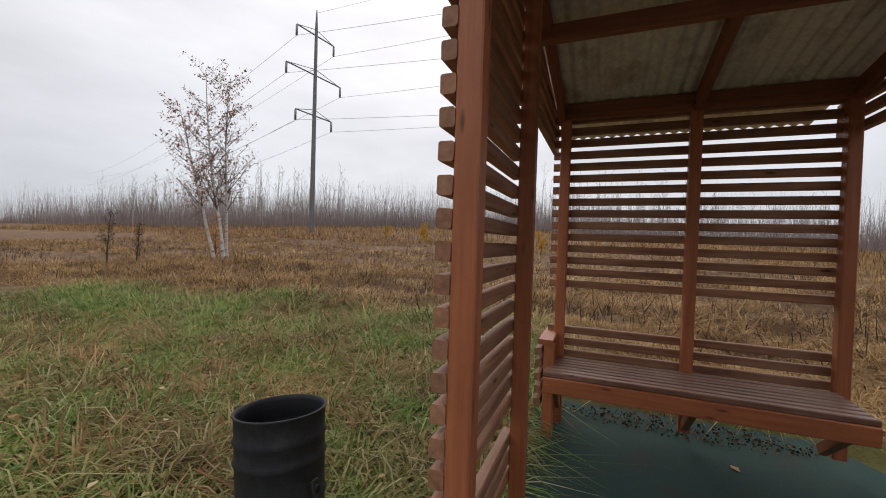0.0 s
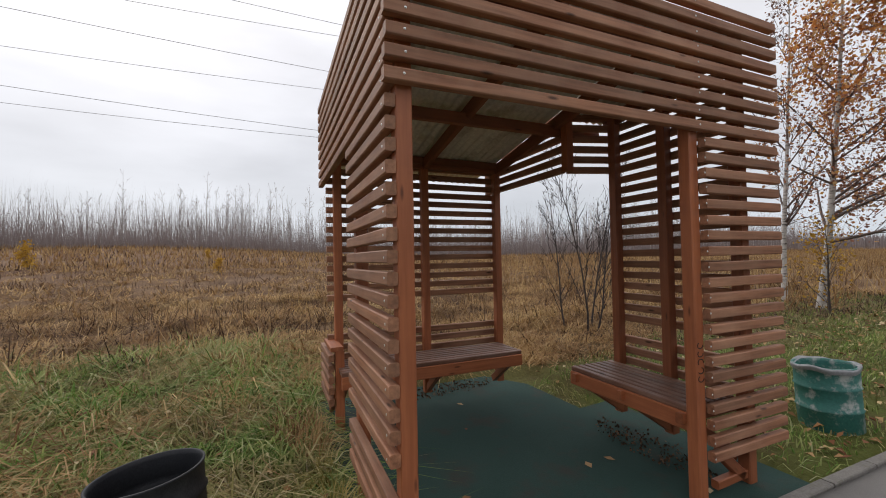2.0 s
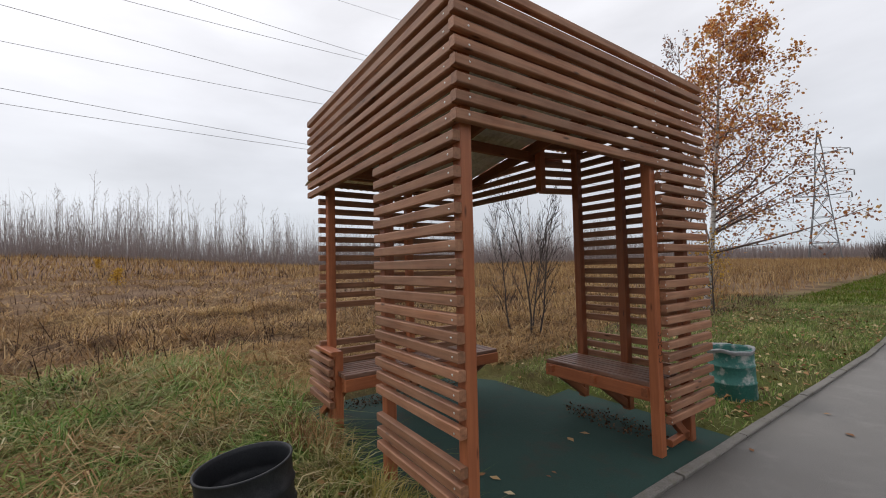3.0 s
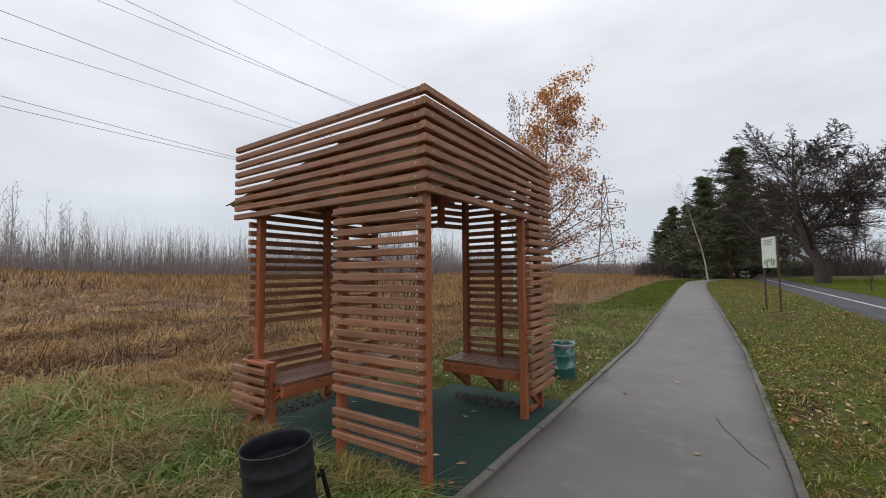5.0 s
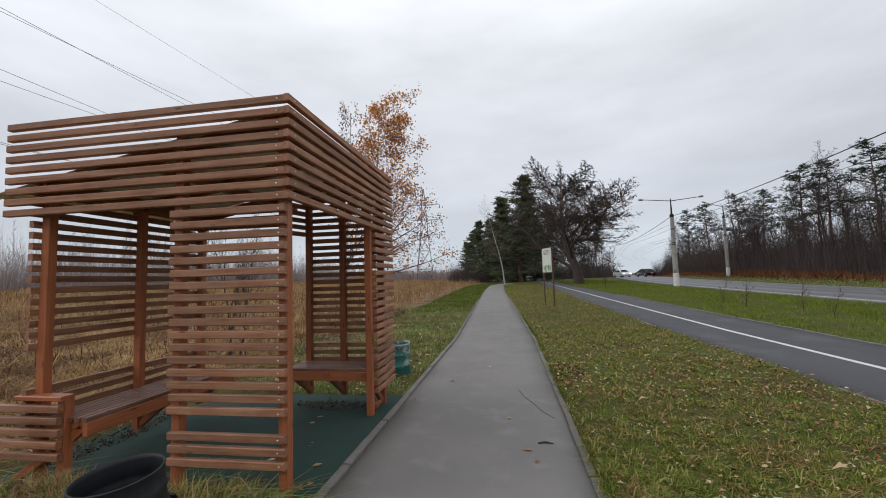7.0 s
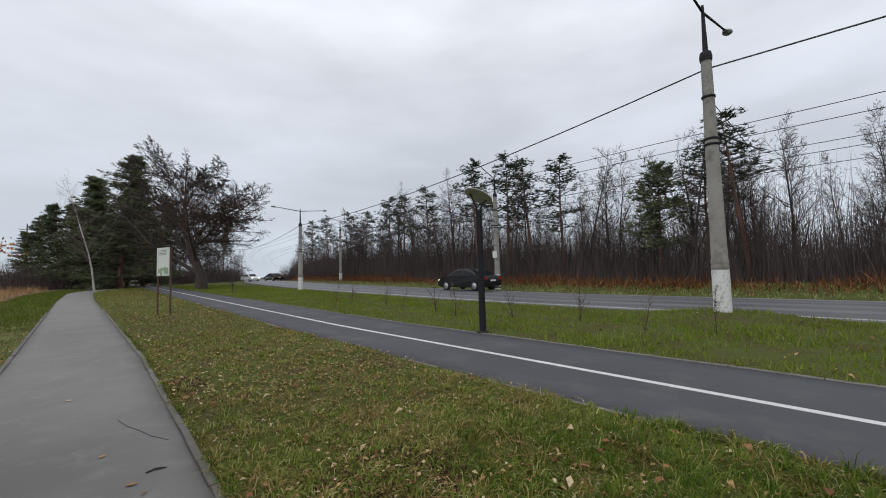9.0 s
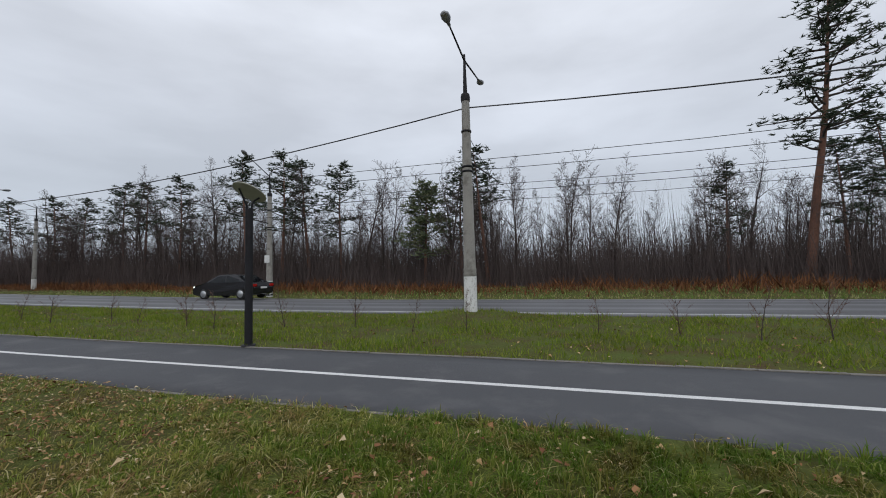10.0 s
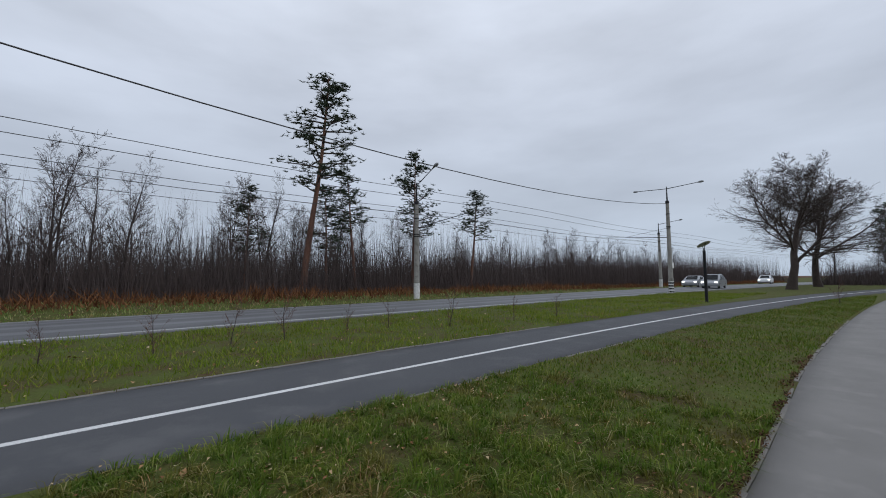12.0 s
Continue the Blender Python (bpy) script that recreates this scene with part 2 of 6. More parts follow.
M_BIRCH = birch_mat()
M_LAWN = blade_mat("lawn_blades", [(0.0, (0.016, 0.032, 0.005)), (0.40, (0.068, 0.104, 0.013)), (0.76, (0.156, 0.188, 0.032)), (0.92, (0.336, 0.304, 0.104)), (1.0, (0.576, 0.496, 0.288))],
                   [(0.30, (0.11, 0.062, 0.028)), (0.40, (0.17, 0.130, 0.030)), (0.50, (0.070, 0.160, 0.012)), (0.62, (0.18, 0.235, 0.028)), (0.76, (0.34, 0.275, 0.08))], 1.9, 0.48, transl=0.3)
M_MIXED = blade_mat("field_edge_blades", [(0.0, (0.040, 0.070, 0.016)), (0.34, (0.185, 0.255, 0.060)), (0.60, (0.44, 0.40, 0.16)), (0.88, (0.72, 0.58, 0.32)), (1.0, (0.86, 0.76, 0.52))],
                    [(0.33, (0.085, 0.052, 0.032)), (0.42, (0.25, 0.20, 0.085)), (0.52, (0.085, 0.205, 0.040)), (0.62, (0.18, 0.29, 0.055)), (0.74, (0.52, 0.40, 0.19))], 1.25, 0.58, transl=0.3)
M_STRAW = blade_mat("dry_field_blades", [(0.0, (0.120, 0.061, 0.030)), (0.35, (0.299, 0.175, 0.082)), (0.72, (0.538, 0.368, 0.179)), (1.0, (0.797, 0.617, 0.352))],
                    [(0.34, (0.080, 0.039, 0.022)), (0.46, (0.254, 0.137, 0.061)), (0.56, (0.466, 0.294, 0.129)), (0.70, (0.636, 0.461, 0.218))], 0.8, 0.58, transl=0.3)
M_LAWN_DRY = blade_mat("leafy_lawn_blades", [(0.0, (0.040, 0.055, 0.010)), (0.35, (0.135, 0.165, 0.026)), (0.70, (0.30, 0.29, 0.070)), (0.9, (0.55, 0.45, 0.19)), (1.0, (0.82, 0.70, 0.44))],
                       [(0.30, (0.13, 0.078, 0.038)), (0.42, (0.27, 0.195, 0.062)), (0.52, (0.14, 0.225, 0.022)), (0.64, (0.30, 0.30, 0.055)), (0.78, (0.48, 0.37, 0.13))], 1.3, 0.45, transl=0.3)
M_VERGE = blade_mat("verge_blades", [(0.0, (0.070, 0.120, 0.010)), (0.45, (0.150, 0.220, 0.020)), (0.8, (0.25, 0.28, 0.05)), (1.0, (0.42, 0.34, 0.13))],
                    [(0.30, (0.12, 0.115, 0.022)), (0.5, (0.155, 0.225, 0.022)), (0.75, (0.24, 0.25, 0.05))], 0.35, 0.5, transl=0.3)
M_ROSELEAF = blade_mat("russet_birch_leaves", [(0.0, (0.20, 0.085, 0.055)), (0.6, (0.42, 0.20, 0.13)), (1.0, (0.60, 0.36, 0.19))], transl=0.4)
M_WEED = blade_mat("dead_weed_stems", [(0.0, (0.035, 0.022, 0.018)), (0.6, (0.080, 0.046, 0.032)), (1.0, (0.135, 0.080, 0.052))])
M_GOLD = blade_mat("yellow_grass_blades", [(0.0, (0.14, 0.135, 0.03)), (0.5, (0.27, 0.22, 0.06)), (1.0, (0.40, 0.30, 0.12))])
M_LITTER = blade_mat("fallen_leaves", [(0.0, (0.145, 0.055, 0.030)), (0.40, (0.272, 0.140, 0.064)), (0.75, (0.425, 0.289, 0.140)), (1.0, (0.578, 0.476, 0.306))], rough=0.6)
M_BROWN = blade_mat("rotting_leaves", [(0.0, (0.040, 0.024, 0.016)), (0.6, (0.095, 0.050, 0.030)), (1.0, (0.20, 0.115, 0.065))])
M_RUSSET = blade_mat("russet_undergrowth", [(0.0, (0.070, 0.032, 0.018)), (0.5, (0.16, 0.066, 0.030)), (1.0, (0.25, 0.125, 0.055))])
M_BIRLEAF = blade_mat("orange_birch_leaves", [(0.0, (0.40, 0.145, 0.050)), (0.45, (0.66, 0.28, 0.085)), (0.8, (0.74, 0.42, 0.14)), (1.0, (0.74, 0.58, 0.34))], rough=0.55, transl=0.5)
M_DRYLEAF = blade_mat("dull_birch_leaves", [(0.0, (0.17, 0.085, 0.070)), (0.6, (0.34, 0.20, 0.155)), (1.0, (0.52, 0.30, 0.18))], rough=0.6, transl=0.4)
M_YELLOWLEAF = blade_mat("yellow_bush_leaves", [(0.0, (0.36, 0.19, 0.03)), (1.0, (0.66, 0.42, 0.08))], transl=0.4)
M_NEEDLE = blade_mat("pine_needles", [(0.0, (0.022, 0.034, 0.022)), (0.6, (0.050, 0.068, 0.042)), (1.0, (0.10, 0.112, 0.068))], rough=0.6, transl=0.35)
M_SPRUCE = blade_mat("spruce_needles", [(0.0, (0.065, 0.085, 0.050)), (0.6, (0.140, 0.170, 0.095)), (1.0, (0.25, 0.24, 0.13))], rough=0.6, transl=0.35)
M_OAKLEAF = blade_mat("withered_oak_leaves", [(0.0, (0.13, 0.055, 0.034)), (1.0, (0.30, 0.125, 0.060))])
M_GRAFF = two_scale("dark_scrawl_paint", (0.02, 0.012, 0.01), (0.035, 0.022, 0.018), 5, 60, 0.6)


def ground_mat():
    """Soil and matted turf: green by the paths, straw and russet out in the field."""
    m, nt, b = mat_new("ground_turf")
    v = coords(nt, "World")
    sep = nt.nodes.new("ShaderNodeSeparateXYZ")
    nt.links.new(v, sep.inputs[0])
    n_big = noise_out(nt, v, 0.16, 5.0, 0.6)
    n_mid = noise_out(nt, v, 1.1, 5.0, 0.65)
    n_fin = noise_out(nt, v, 22.0, 4.0, 0.7)
    green = ramp(nt, n_mid, [(0.30, (0.090, 0.058, 0.030)), (0.46, (0.085, 0.088, 0.024)), (0.70, (0.090, 0.122, 0.024))])
    field = ramp(nt, n_mid, [(0.28, (0.085, 0.050, 0.032)), (0.50, (0.19, 0.118, 0.068)), (0.72, (0.30, 0.205, 0.118))])
    far = ramp(nt, n_big, [(0.30, (0.155, 0.090, 0.060)), (0.55, (0.225, 0.142, 0.092)), (0.75, (0.29, 0.20, 0.13))])
    edge = nt.nodes.new("ShaderNodeMath")
    edge.operation = "MULTIPLY_ADD"
    edge.inputs[1].default_value = 5.0
    nt.links.new(n_big, edge.inputs[0])
    nt.links.new(sep.outputs[0], edge.inputs[2])
    t1 = nd(nt, "ShaderNodeMapRange")
    t1.inputs["From Min"].default_value = 0.7
    t1.inputs["From Max"].default_value = -1.6
    nt.links.new(edge.outputs[0], t1.inputs[0])
    col = mixc(nt, t1.outputs[0], green, field)
    t2 = nd(nt, "ShaderNodeMapRange")
    t2.inputs["From Min"].default_value = -12.0
    t2.inputs["From Max"].default_value = -32.0
    nt.links.new(sep.outputs[0], t2.inputs[0])
    col = mixc(nt, t2.outputs[0], col, far)
    t3 = nd(nt, "ShaderNodeMapRange")
    t3.inputs["From Min"].default_value = 26.5
    t3.inputs["From Max"].default_value = 31.0
    nt.links.new(sep.outputs[0], t3.inputs[0])
    wood = ramp(nt, n_mid, [(0.3, (0.055, 0.030, 0.019)), (0.55, (0.115, 0.055, 0.028)), (0.75, (0.15, 0.10, 0.05))])
    col = mixc(nt, t3.outputs[0], col, wood)
    fine = ramp(nt, n_fin, [(0.25, (0.55, 0.55, 0.55)), (0.75, (1.25, 1.25, 1.25))])
    col = mixc(nt, 0.8, col, fine, "MULTIPLY")
    nt.links.new(col, b.inputs["Base Color"])
    b.inputs["Roughness"].default_value = 0.95
    b.inputs["Specular IOR Level"].default_value = 0.15
    bump(nt, b, n_fin, 0.8, 0.03)
    return m


M_GROUND = ground_mat()


def road_mat():
    """Carriageway asphalt: paler wheel tracks along its length, with the wet shine painted in."""
    m, nt, b = mat_new("worn_road_asphalt")
    v = coords(nt, "World")
    tc = nt.nodes.new("ShaderNodeTexCoord")
    su = nt.nodes.new("ShaderNodeSeparateXYZ")
    nt.links.new(tc.outputs["UV"], su.inputs[0])
    wv = nt.nodes.new("ShaderNodeMath")
    wv.operation = "MULTIPLY"
    wv.inputs[1].default_value = 2 * math.pi * 5.0
    nt.links.new(su.outputs[0], wv.inputs[0])
    sn = nt.nodes.new("ShaderNodeMath")
    sn.operation = "SINE"
    nt.links.new(wv.outputs[0], sn.inputs[0])
    tr = ramp(nt, sn.outputs[0], [(0.0, (0.045, 0.046, 0.050)), (0.8, (0.185, 0.187, 0.196))])
    n1 = noise_out(nt, coords(nt, "World", (1.5, 0.12, 1)), 1.0, 5.0, 0.6)
    c1 = ramp(nt, n1, [(0.3, (0.055, 0.056, 0.06)), (0.7, (0.125, 0.126, 0.13))])
    col = mixc(nt, 0.5, tr, c1)
    nt.links.new(col, b.inputs["Base Color"])
    b.inputs["Roughness"].default_value = 0.5
    bump(nt, b, noise_out(nt, v, 90, 3), 0.3, 0.003)
    return m


M_ROAD = road_mat()


def plain_mat(name, color, rough, metal=0.0, emit=None):
    m, nt, b = mat_new(name)
    b.inputs["Base Color"].default_value = (*color, 1)
    b.inputs["Roughness"].default_value = rough
    b.inputs["Metallic"].default_value = metal
    if emit:
        b.inputs["Emission Color"].default_value = (*color, 1)
        b.inputs["Emission Strength"].default_value = emit
    return m


M_CARBLACK = plain_mat("car_paint_black", (0.012, 0.013, 0.016), 0.16)
M_CARSILVER = plain_mat("car_paint_silver", (0.42, 0.43, 0.45), 0.28, 0.6)
M_CARWHITE = plain_mat("car_paint_white", (0.72, 0.73, 0.74), 0.25)
M_GLASS = plain_mat("dark_car_glass", (0.02, 0.024, 0.028), 0.06)
M_TYRE = plain_mat("tyre_rubber", (0.018, 0.018, 0.018), 0.8)
M_RIM = plain_mat("alloy_rim", (0.45, 0.46, 0.47), 0.35, 0.8)
M_TAIL = plain_mat("tail_light_red", (0.40, 0.015, 0.012), 0.2)
M_HEAD = plain_mat("headlight_lit", (0.95, 0.93, 0.85), 0.1, 0.0, 3.0)
M_PLATE = plain_mat("number_plate_white", (0.7, 0.7, 0.68), 0.4)

# ---- building tools ----
AT = {}


def mesh_np(name, verts, faces, smooth=False, uvs=None):
    verts = np.asarray(verts, dtype=np.float32).reshape(-1, 3)
    faces = np.asarray(faces, dtype=np.int32)
    k = faces.shape[1]
    me = bpy.data.meshes.new(name)
    me.vertices.add(len(verts))
    me.vertices.foreach_set("co", verts.ravel())
    me.loops.add(faces.size)
    me.loops.foreach_set("vertex_index", faces.ravel())
    me.polygons.add(len(faces))
    me.polygons.foreach_set("loop_start", np.arange(0, faces.size, k, dtype=np.int32))
    if uvs is not None:
        me.uv_layers.new(name="UVMap").data.foreach_set("uv", np.asarray(uvs, dtype=np.float32)[faces.ravel()].ravel())
    me.update(calc_edges=True)
    if smooth:
        me.polygons.foreach_set("use_smooth", np.ones(len(faces), dtype=bool))
    return me


def place(ob, m, parent=None):
    AT[ob.name] = m
    if parent is not None:
        ob.parent = parent
        ob.matrix_basis = AT[parent.name].inverted() @ m
    else:
        ob.matrix_basis = m
    return ob


def part(name, me, material, parent, m=None, label=""):
    """Links a mesh (or bmesh) as one object under a thing or part; m is its pose in the world."""
    if isinstance(me, bmesh.types.BMesh):
        bm, me = me, bpy.data.meshes.new(name)
        bm.to_mesh(me)
        bm.free()
    if material is not None and not me.materials:
        me.materials.append(material)
    ob = new(name, me)
    place(ob, m if m is not None else (AT[parent.name] if parent is not None else Matrix.Identity(4)), parent)
    if label:
        tagged(ob, label)
    return ob


def thing(name, m, label, category, group="", kind="", me=None, material=None):
    ob = new(name, me)
    if me is not None and material is not None and not me.materials:
        me.materials.append(material)
    place(ob, m)
    return tagged(ob, label, category, group, kind)


BEAMS = {}


def beam_mesh(length, w, h, ch=0.004, material=None):
    """A timber along local x with eased edges, centred on its length; w along y, h along z."""
    key = (round(length, 3), round(w, 3), round(h, 3), material.name if material else "")
    if key in BEAMS:
        return BEAMS[key]
    a, b = w / 2, h / 2
    prof = [(-a + ch, -b), (a - ch, -b), (a, -b + ch), (a, b - ch), (a - ch, b), (-a + ch, b), (-a, b - ch), (-a, -b + ch)]
    v = [(s * length / 2, y, z) for s in (-1, 1) for y, z in prof]
    me = bpy.data.meshes.new("timber")
    f = [tuple(reversed(range(8))), tuple(range(8, 16))] + [(i, (i + 1) % 8, 8 + (i + 1) % 8, 8 + i) for i in range(8)]
    me.from_pydata(v, [], f)
    me.update()
    if material:
        me.materials.append(material)
    BEAMS[key] = me
    return me


def beam(name, p, q, w, h, material, parent, label="", roll=0.0, length_round=0.005):
    """A timber from p to q; h is measured as near to upright as it can be."""
    p, q = Vector(p), Vector(q)
    d = q - p
    x = d.normalized()
    up = Vector((0, 0, 1)) if abs(x.z) < 0.95 else Vector((0, 1, 0))
    y = up.cross(x).normalized()
    z = x.cross(y)
    m = Matrix((x, y, z)).transposed().to_4x4()
    m.translation = (p + q) / 2
    if roll:
        m = m @ Matrix.Rotation(radians(roll), 4, "X")
    return part(name, beam_mesh(round(d.length / length_round) * length_round, w, h, min(0.005, w * 0.12), material), material, parent, m, label)


def lathe(profile, n=24, caps=False):
    """A turned shape from (radius, height) pairs, outer and inner walls alike."""
    bm = bmesh.new()
    rings = [[bm.verts.new((r * math.cos(2 * math.pi * i / n), r * math.sin(2 * math.pi * i / n), z)) for i in range(n)] for r, z in profile]
    for a, b in zip(rings, rings[1:]):
        for i in range(n):
            fc = bm.faces.new((a[i], a[(i + 1) % n], b[(i + 1) % n], b[i]))
            fc.smooth = True
    if caps:
        bm.faces.new(list(reversed(rings[0])))
        bm.faces.new(rings[-1])
    return bm


def bm_box(bm, cx, cy, cz, sx, sy, sz, bevel=0.0):
    r = bmesh.ops.create_cube(bm, size=1.0, matrix=Matrix.Translation((cx, cy, cz)) @ Matrix.Diagonal((sx, sy, sz, 1)))
    if bevel:
        ed = {e for v in r["verts"] for e in v.link_edges}
        bmesh.ops.bevel(bm, geom=list(ed), offset=bevel, segments=2, affect="EDGES")
    return bm


def tubes(segs, n=4):
    """Frustums for rows of (x0, y0, z0, x1, y1, z1, r0, r1)."""
    s = np.asarray(segs, dtype=float)
    p, q, r0, r1 = s[:, 0:3], s[:, 3:6], s[:, 6], s[:, 7]
    d = q - p
    d /= np.maximum(np.linalg.norm(d, axis=1, keepdims=True), 1e-9)
    ref = np.where(np.abs(d[:, 2:3]) < 0.9, np.array([[0, 0, 1.0]]), np.array([[1.0, 0, 0]]))
    u = np.cross(d, ref)
    u /= np.linalg.norm(u, axis=1, keepdims=True)
    w = np.cross(d, u)
    ang = 2 * np.pi * np.arange(n) / n
    ring = np.cos(ang)[None, :, None] * u[:, None, :] + np.sin(ang)[None, :, None] * w[:, None, :]
    a = p[:, None, :] + ring * r0[:, None, None]
    b = q[:, None, :] + ring * r1[:, None, None]
    v = np.concatenate([a, b], axis=1).reshape(-1, 3)
    i = np.arange(n)
    f = np.stack([i, (i + 1) % n, n + (i + 1) % n, n + i], axis=1)
    f = (f[None] + (np.arange(len(s)) * 2 * n)[:, None, None]).reshape(-1, 4)
    return v, f


def tube_mesh(name, segs, n=4, smooth=True):
    v, f = tubes(segs, n)
    return mesh_np(name, v, f, smooth)


def ribbons(segs):
    """Flat slivers for twigs too fine to show their roundness."""
    s = np.asarray(segs, dtype=float)
    p, q = s[:, 0:3], s[:, 3:6]
    d = q - p
    u = np.cross(d, rng_u.normal(size=d.shape))
    u /= np.maximum(np.linalg.norm(u, axis=1, keepdims=True), 1e-9)
    r0, r1 = s[:, 6:7] * 1.25, s[:, 7:8] * 1.25
    v = np.stack([p - u * r0, p + u * r0, q + u * r1, q - u * r1], 1).reshape(-1, 3)
    return v, np.arange(len(v)).reshape(-1, 4)


rng_u = np.random.default_rng(2)


def chain_mesh(name, pts, r, n=5):
    """One unbroken skin along a row of points."""
    pts = np.asarray(pts, float)
    d = np.gradient(pts, axis=0)
    d /= np.linalg.norm(d, axis=1, keepdims=True)
    ref = np.array([0.0, 0.0, 1.0])
    u = np.cross(d, ref)
    u /= np.linalg.norm(u, axis=1, keepdims=True)
    w = np.cross(d, u)
    ang = 2 * np.pi * np.arange(n) / n
    v = (pts[:, None] + r * (np.cos(ang)[None, :, None] * u[:, None] + np.sin(ang)[None, :, None] * w[:, None])).reshape(-1, 3)
    i = np.arange(n)
    f = np.stack([i, (i + 1) % n, n + (i + 1) % n, n + i], 1)
    f = (f[None] + (np.arange(len(pts) - 1) * n)[:, None, None]).reshape(-1, 4)
    return mesh_np(name, v, f, True)


def wire_segs(p, q, sag, r, steps=14):
    p, q = np.array(p, float), np.array(q, float)
    t = np.linspace(0, 1, steps + 1)[:, None]
    pts = p + (q - p) * t - np.array([[0, 0, 1.0]]) * (4 * sag * t * (1 - t))
    return [(*a, *b, r, r) for a, b in zip(pts, pts[1:])]


def blades(rng, x, y, z, h, w, lean, curl=0.5, lie=None):
    """Grass blades: five points, three triangles each, bending over."""
    n = len(x)
    # neighbours lie over the same way, in swirls
    az = 2.6 * wave(0.9 * x + 1.7, 0.9 * y) + 2.0 * wave(2.3 * x, 2.1 * y + 4) + rng.normal(0, 0.75, n)
    if lie is not None:
        az = lie - 1.3
    fx, fy = np.cos(az), np.sin(az)
    la = rng.uniform(0.2, 1.0, n) * lean
    bx, by = np.cos(az + 1.3), np.sin(az + 1.3)
    base = np.stack([x, y, z], 1)
    side = np.stack([fx, fy, np.zeros(n)], 1) * (w / 2)[:, None]
    out = np.stack([bx, by, np.zeros(n)], 1)
    mid = base + out * (h * la * 0.35)[:, None] + np.array([[0, 0, 1.0]]) * (h * 0.62 * np.maximum(0.28, 1 - 0.21 * la))[:, None]
    tip = base + out * (h * la * 1.0)[:, None] + np.array([[0, 0, 1.0]]) * (h * np.maximum(0.15, 1 - curl * la))[:, None]
    v = np.stack([base - side, base + side, mid + side * 0.75, mid - side * 0.75, tip], 1).reshape(-1, 3)
    k = (np.arange(n) * 5)[:, None, None]
    f = (np.array([[0, 1, 2], [0, 2, 3], [3, 2, 4]])[None] + k).reshape(-1, 3)
    return v, f


def spikes(rng, x, y, z, h, w, lean):
    """Single upright slivers, for what stands far off."""
    n = len(x)
    az = rng.uniform(0, 2 * np.pi, n)
    a2 = rng.uniform(0, 2 * np.pi, n)
    s = np.stack([np.cos(az), np.sin(az), np.zeros(n)], 1) * (w / 2)[:, None]
    base = np.stack([x, y, z], 1)
    l = lean * h * rng.uniform(0, 1, n)
    tip = base + np.stack([np.cos(a2) * l, np.sin(a2) * l, h], 1)
    v = np.stack([base - s, base + s, tip], 1).reshape(-1, 3)
    f = np.arange(3 * n).reshape(-1, 3)
    return v, f


def leaf_quads(rng, pts, size, droop=0.5):
    """Small bent diamonds at the points given, each in a turn of its own."""
    n = len(pts)
    d = rng.normal(size=(n, 3))
    d[:, 2] -= droop
    d /= np.linalg.norm(d, axis=1, keepdims=True)
    e = np.cross(d, rng.normal(size=(n, 3)))
    e /= np.linalg.norm(e, axis=1, keepdims=True)
    s = size * rng.uniform(0.6, 1.3, n)[:, None]
    nrm = np.cross(d, e) * s * 0.12
    v = np.stack([pts, pts + d * s * 0.5 + e * s * 0.36 + nrm, pts + d * s, pts + d * s * 0.5 - e * s * 0.36 + nrm], 1).reshape(-1, 3)
    return v, np.arange(4 * n).reshape(-1, 4)


def stuff(name, v, f, material, label, category):
    return thing(name, Matrix.Identity(4), label, category, kind="stuff", me=mesh_np(name, v, f), material=material)


def smooth01(a, b, x):
    t = np.clip((np.asarray(x, float) - a) / (b - a), 0, 1)
    return t * t * (3 - 2 * t)


# ---- the lie of the land ----
PAD_Y0, PAD_Y1 = -0.13, 2.42


def rise(y):
    """The ground climbs gently to the north."""
    return 0.0105 * np.clip(np.asarray(y, float) - 8.0, 0, 60)


def path_x(y):
    y = np.asarray(y, float)
    north = -0.033 * np.clip(y - 7, 0, 26) - 0.014 * np.clip(y - 33, 0, 40) + 0.012 * np.maximum(0, y - 46) ** 2
    return 1.155 + north + 0.25 * smooth01(-6, -13, y) - 0.0016 * np.maximum(0, -16 - y) ** 2


def bike_x(y):
    y = np.asarray(y, float)
    return 6.82 - 0.0019 * np.maximum(0, -8 - y) ** 2


def road_x(y):
    y = np.asarray(y, float)
    return 18.5 - 0.0007 * np.maximum(0, -8 - y) ** 2 + 0.0015 * np.maximum(0, y - 10) ** 2


PATH_W, BIKE_W, ROAD_W = 0.905, 1.40, 3.6


def wave(x, y):
    return (np.sin(1.7 * x + 0.6 * y) * np.sin(1.3 * y - 0.4 * x + 1) + 0.6 * np.sin(3.9 * x + 2.2 * y + 2) * np.sin(3.1 * y - 1.1 * x)
            + 0.4 * np.sin(7.3 * x - 4.1 * y) * np.sin(6.1 * y + 2.7 * x + 0.5))


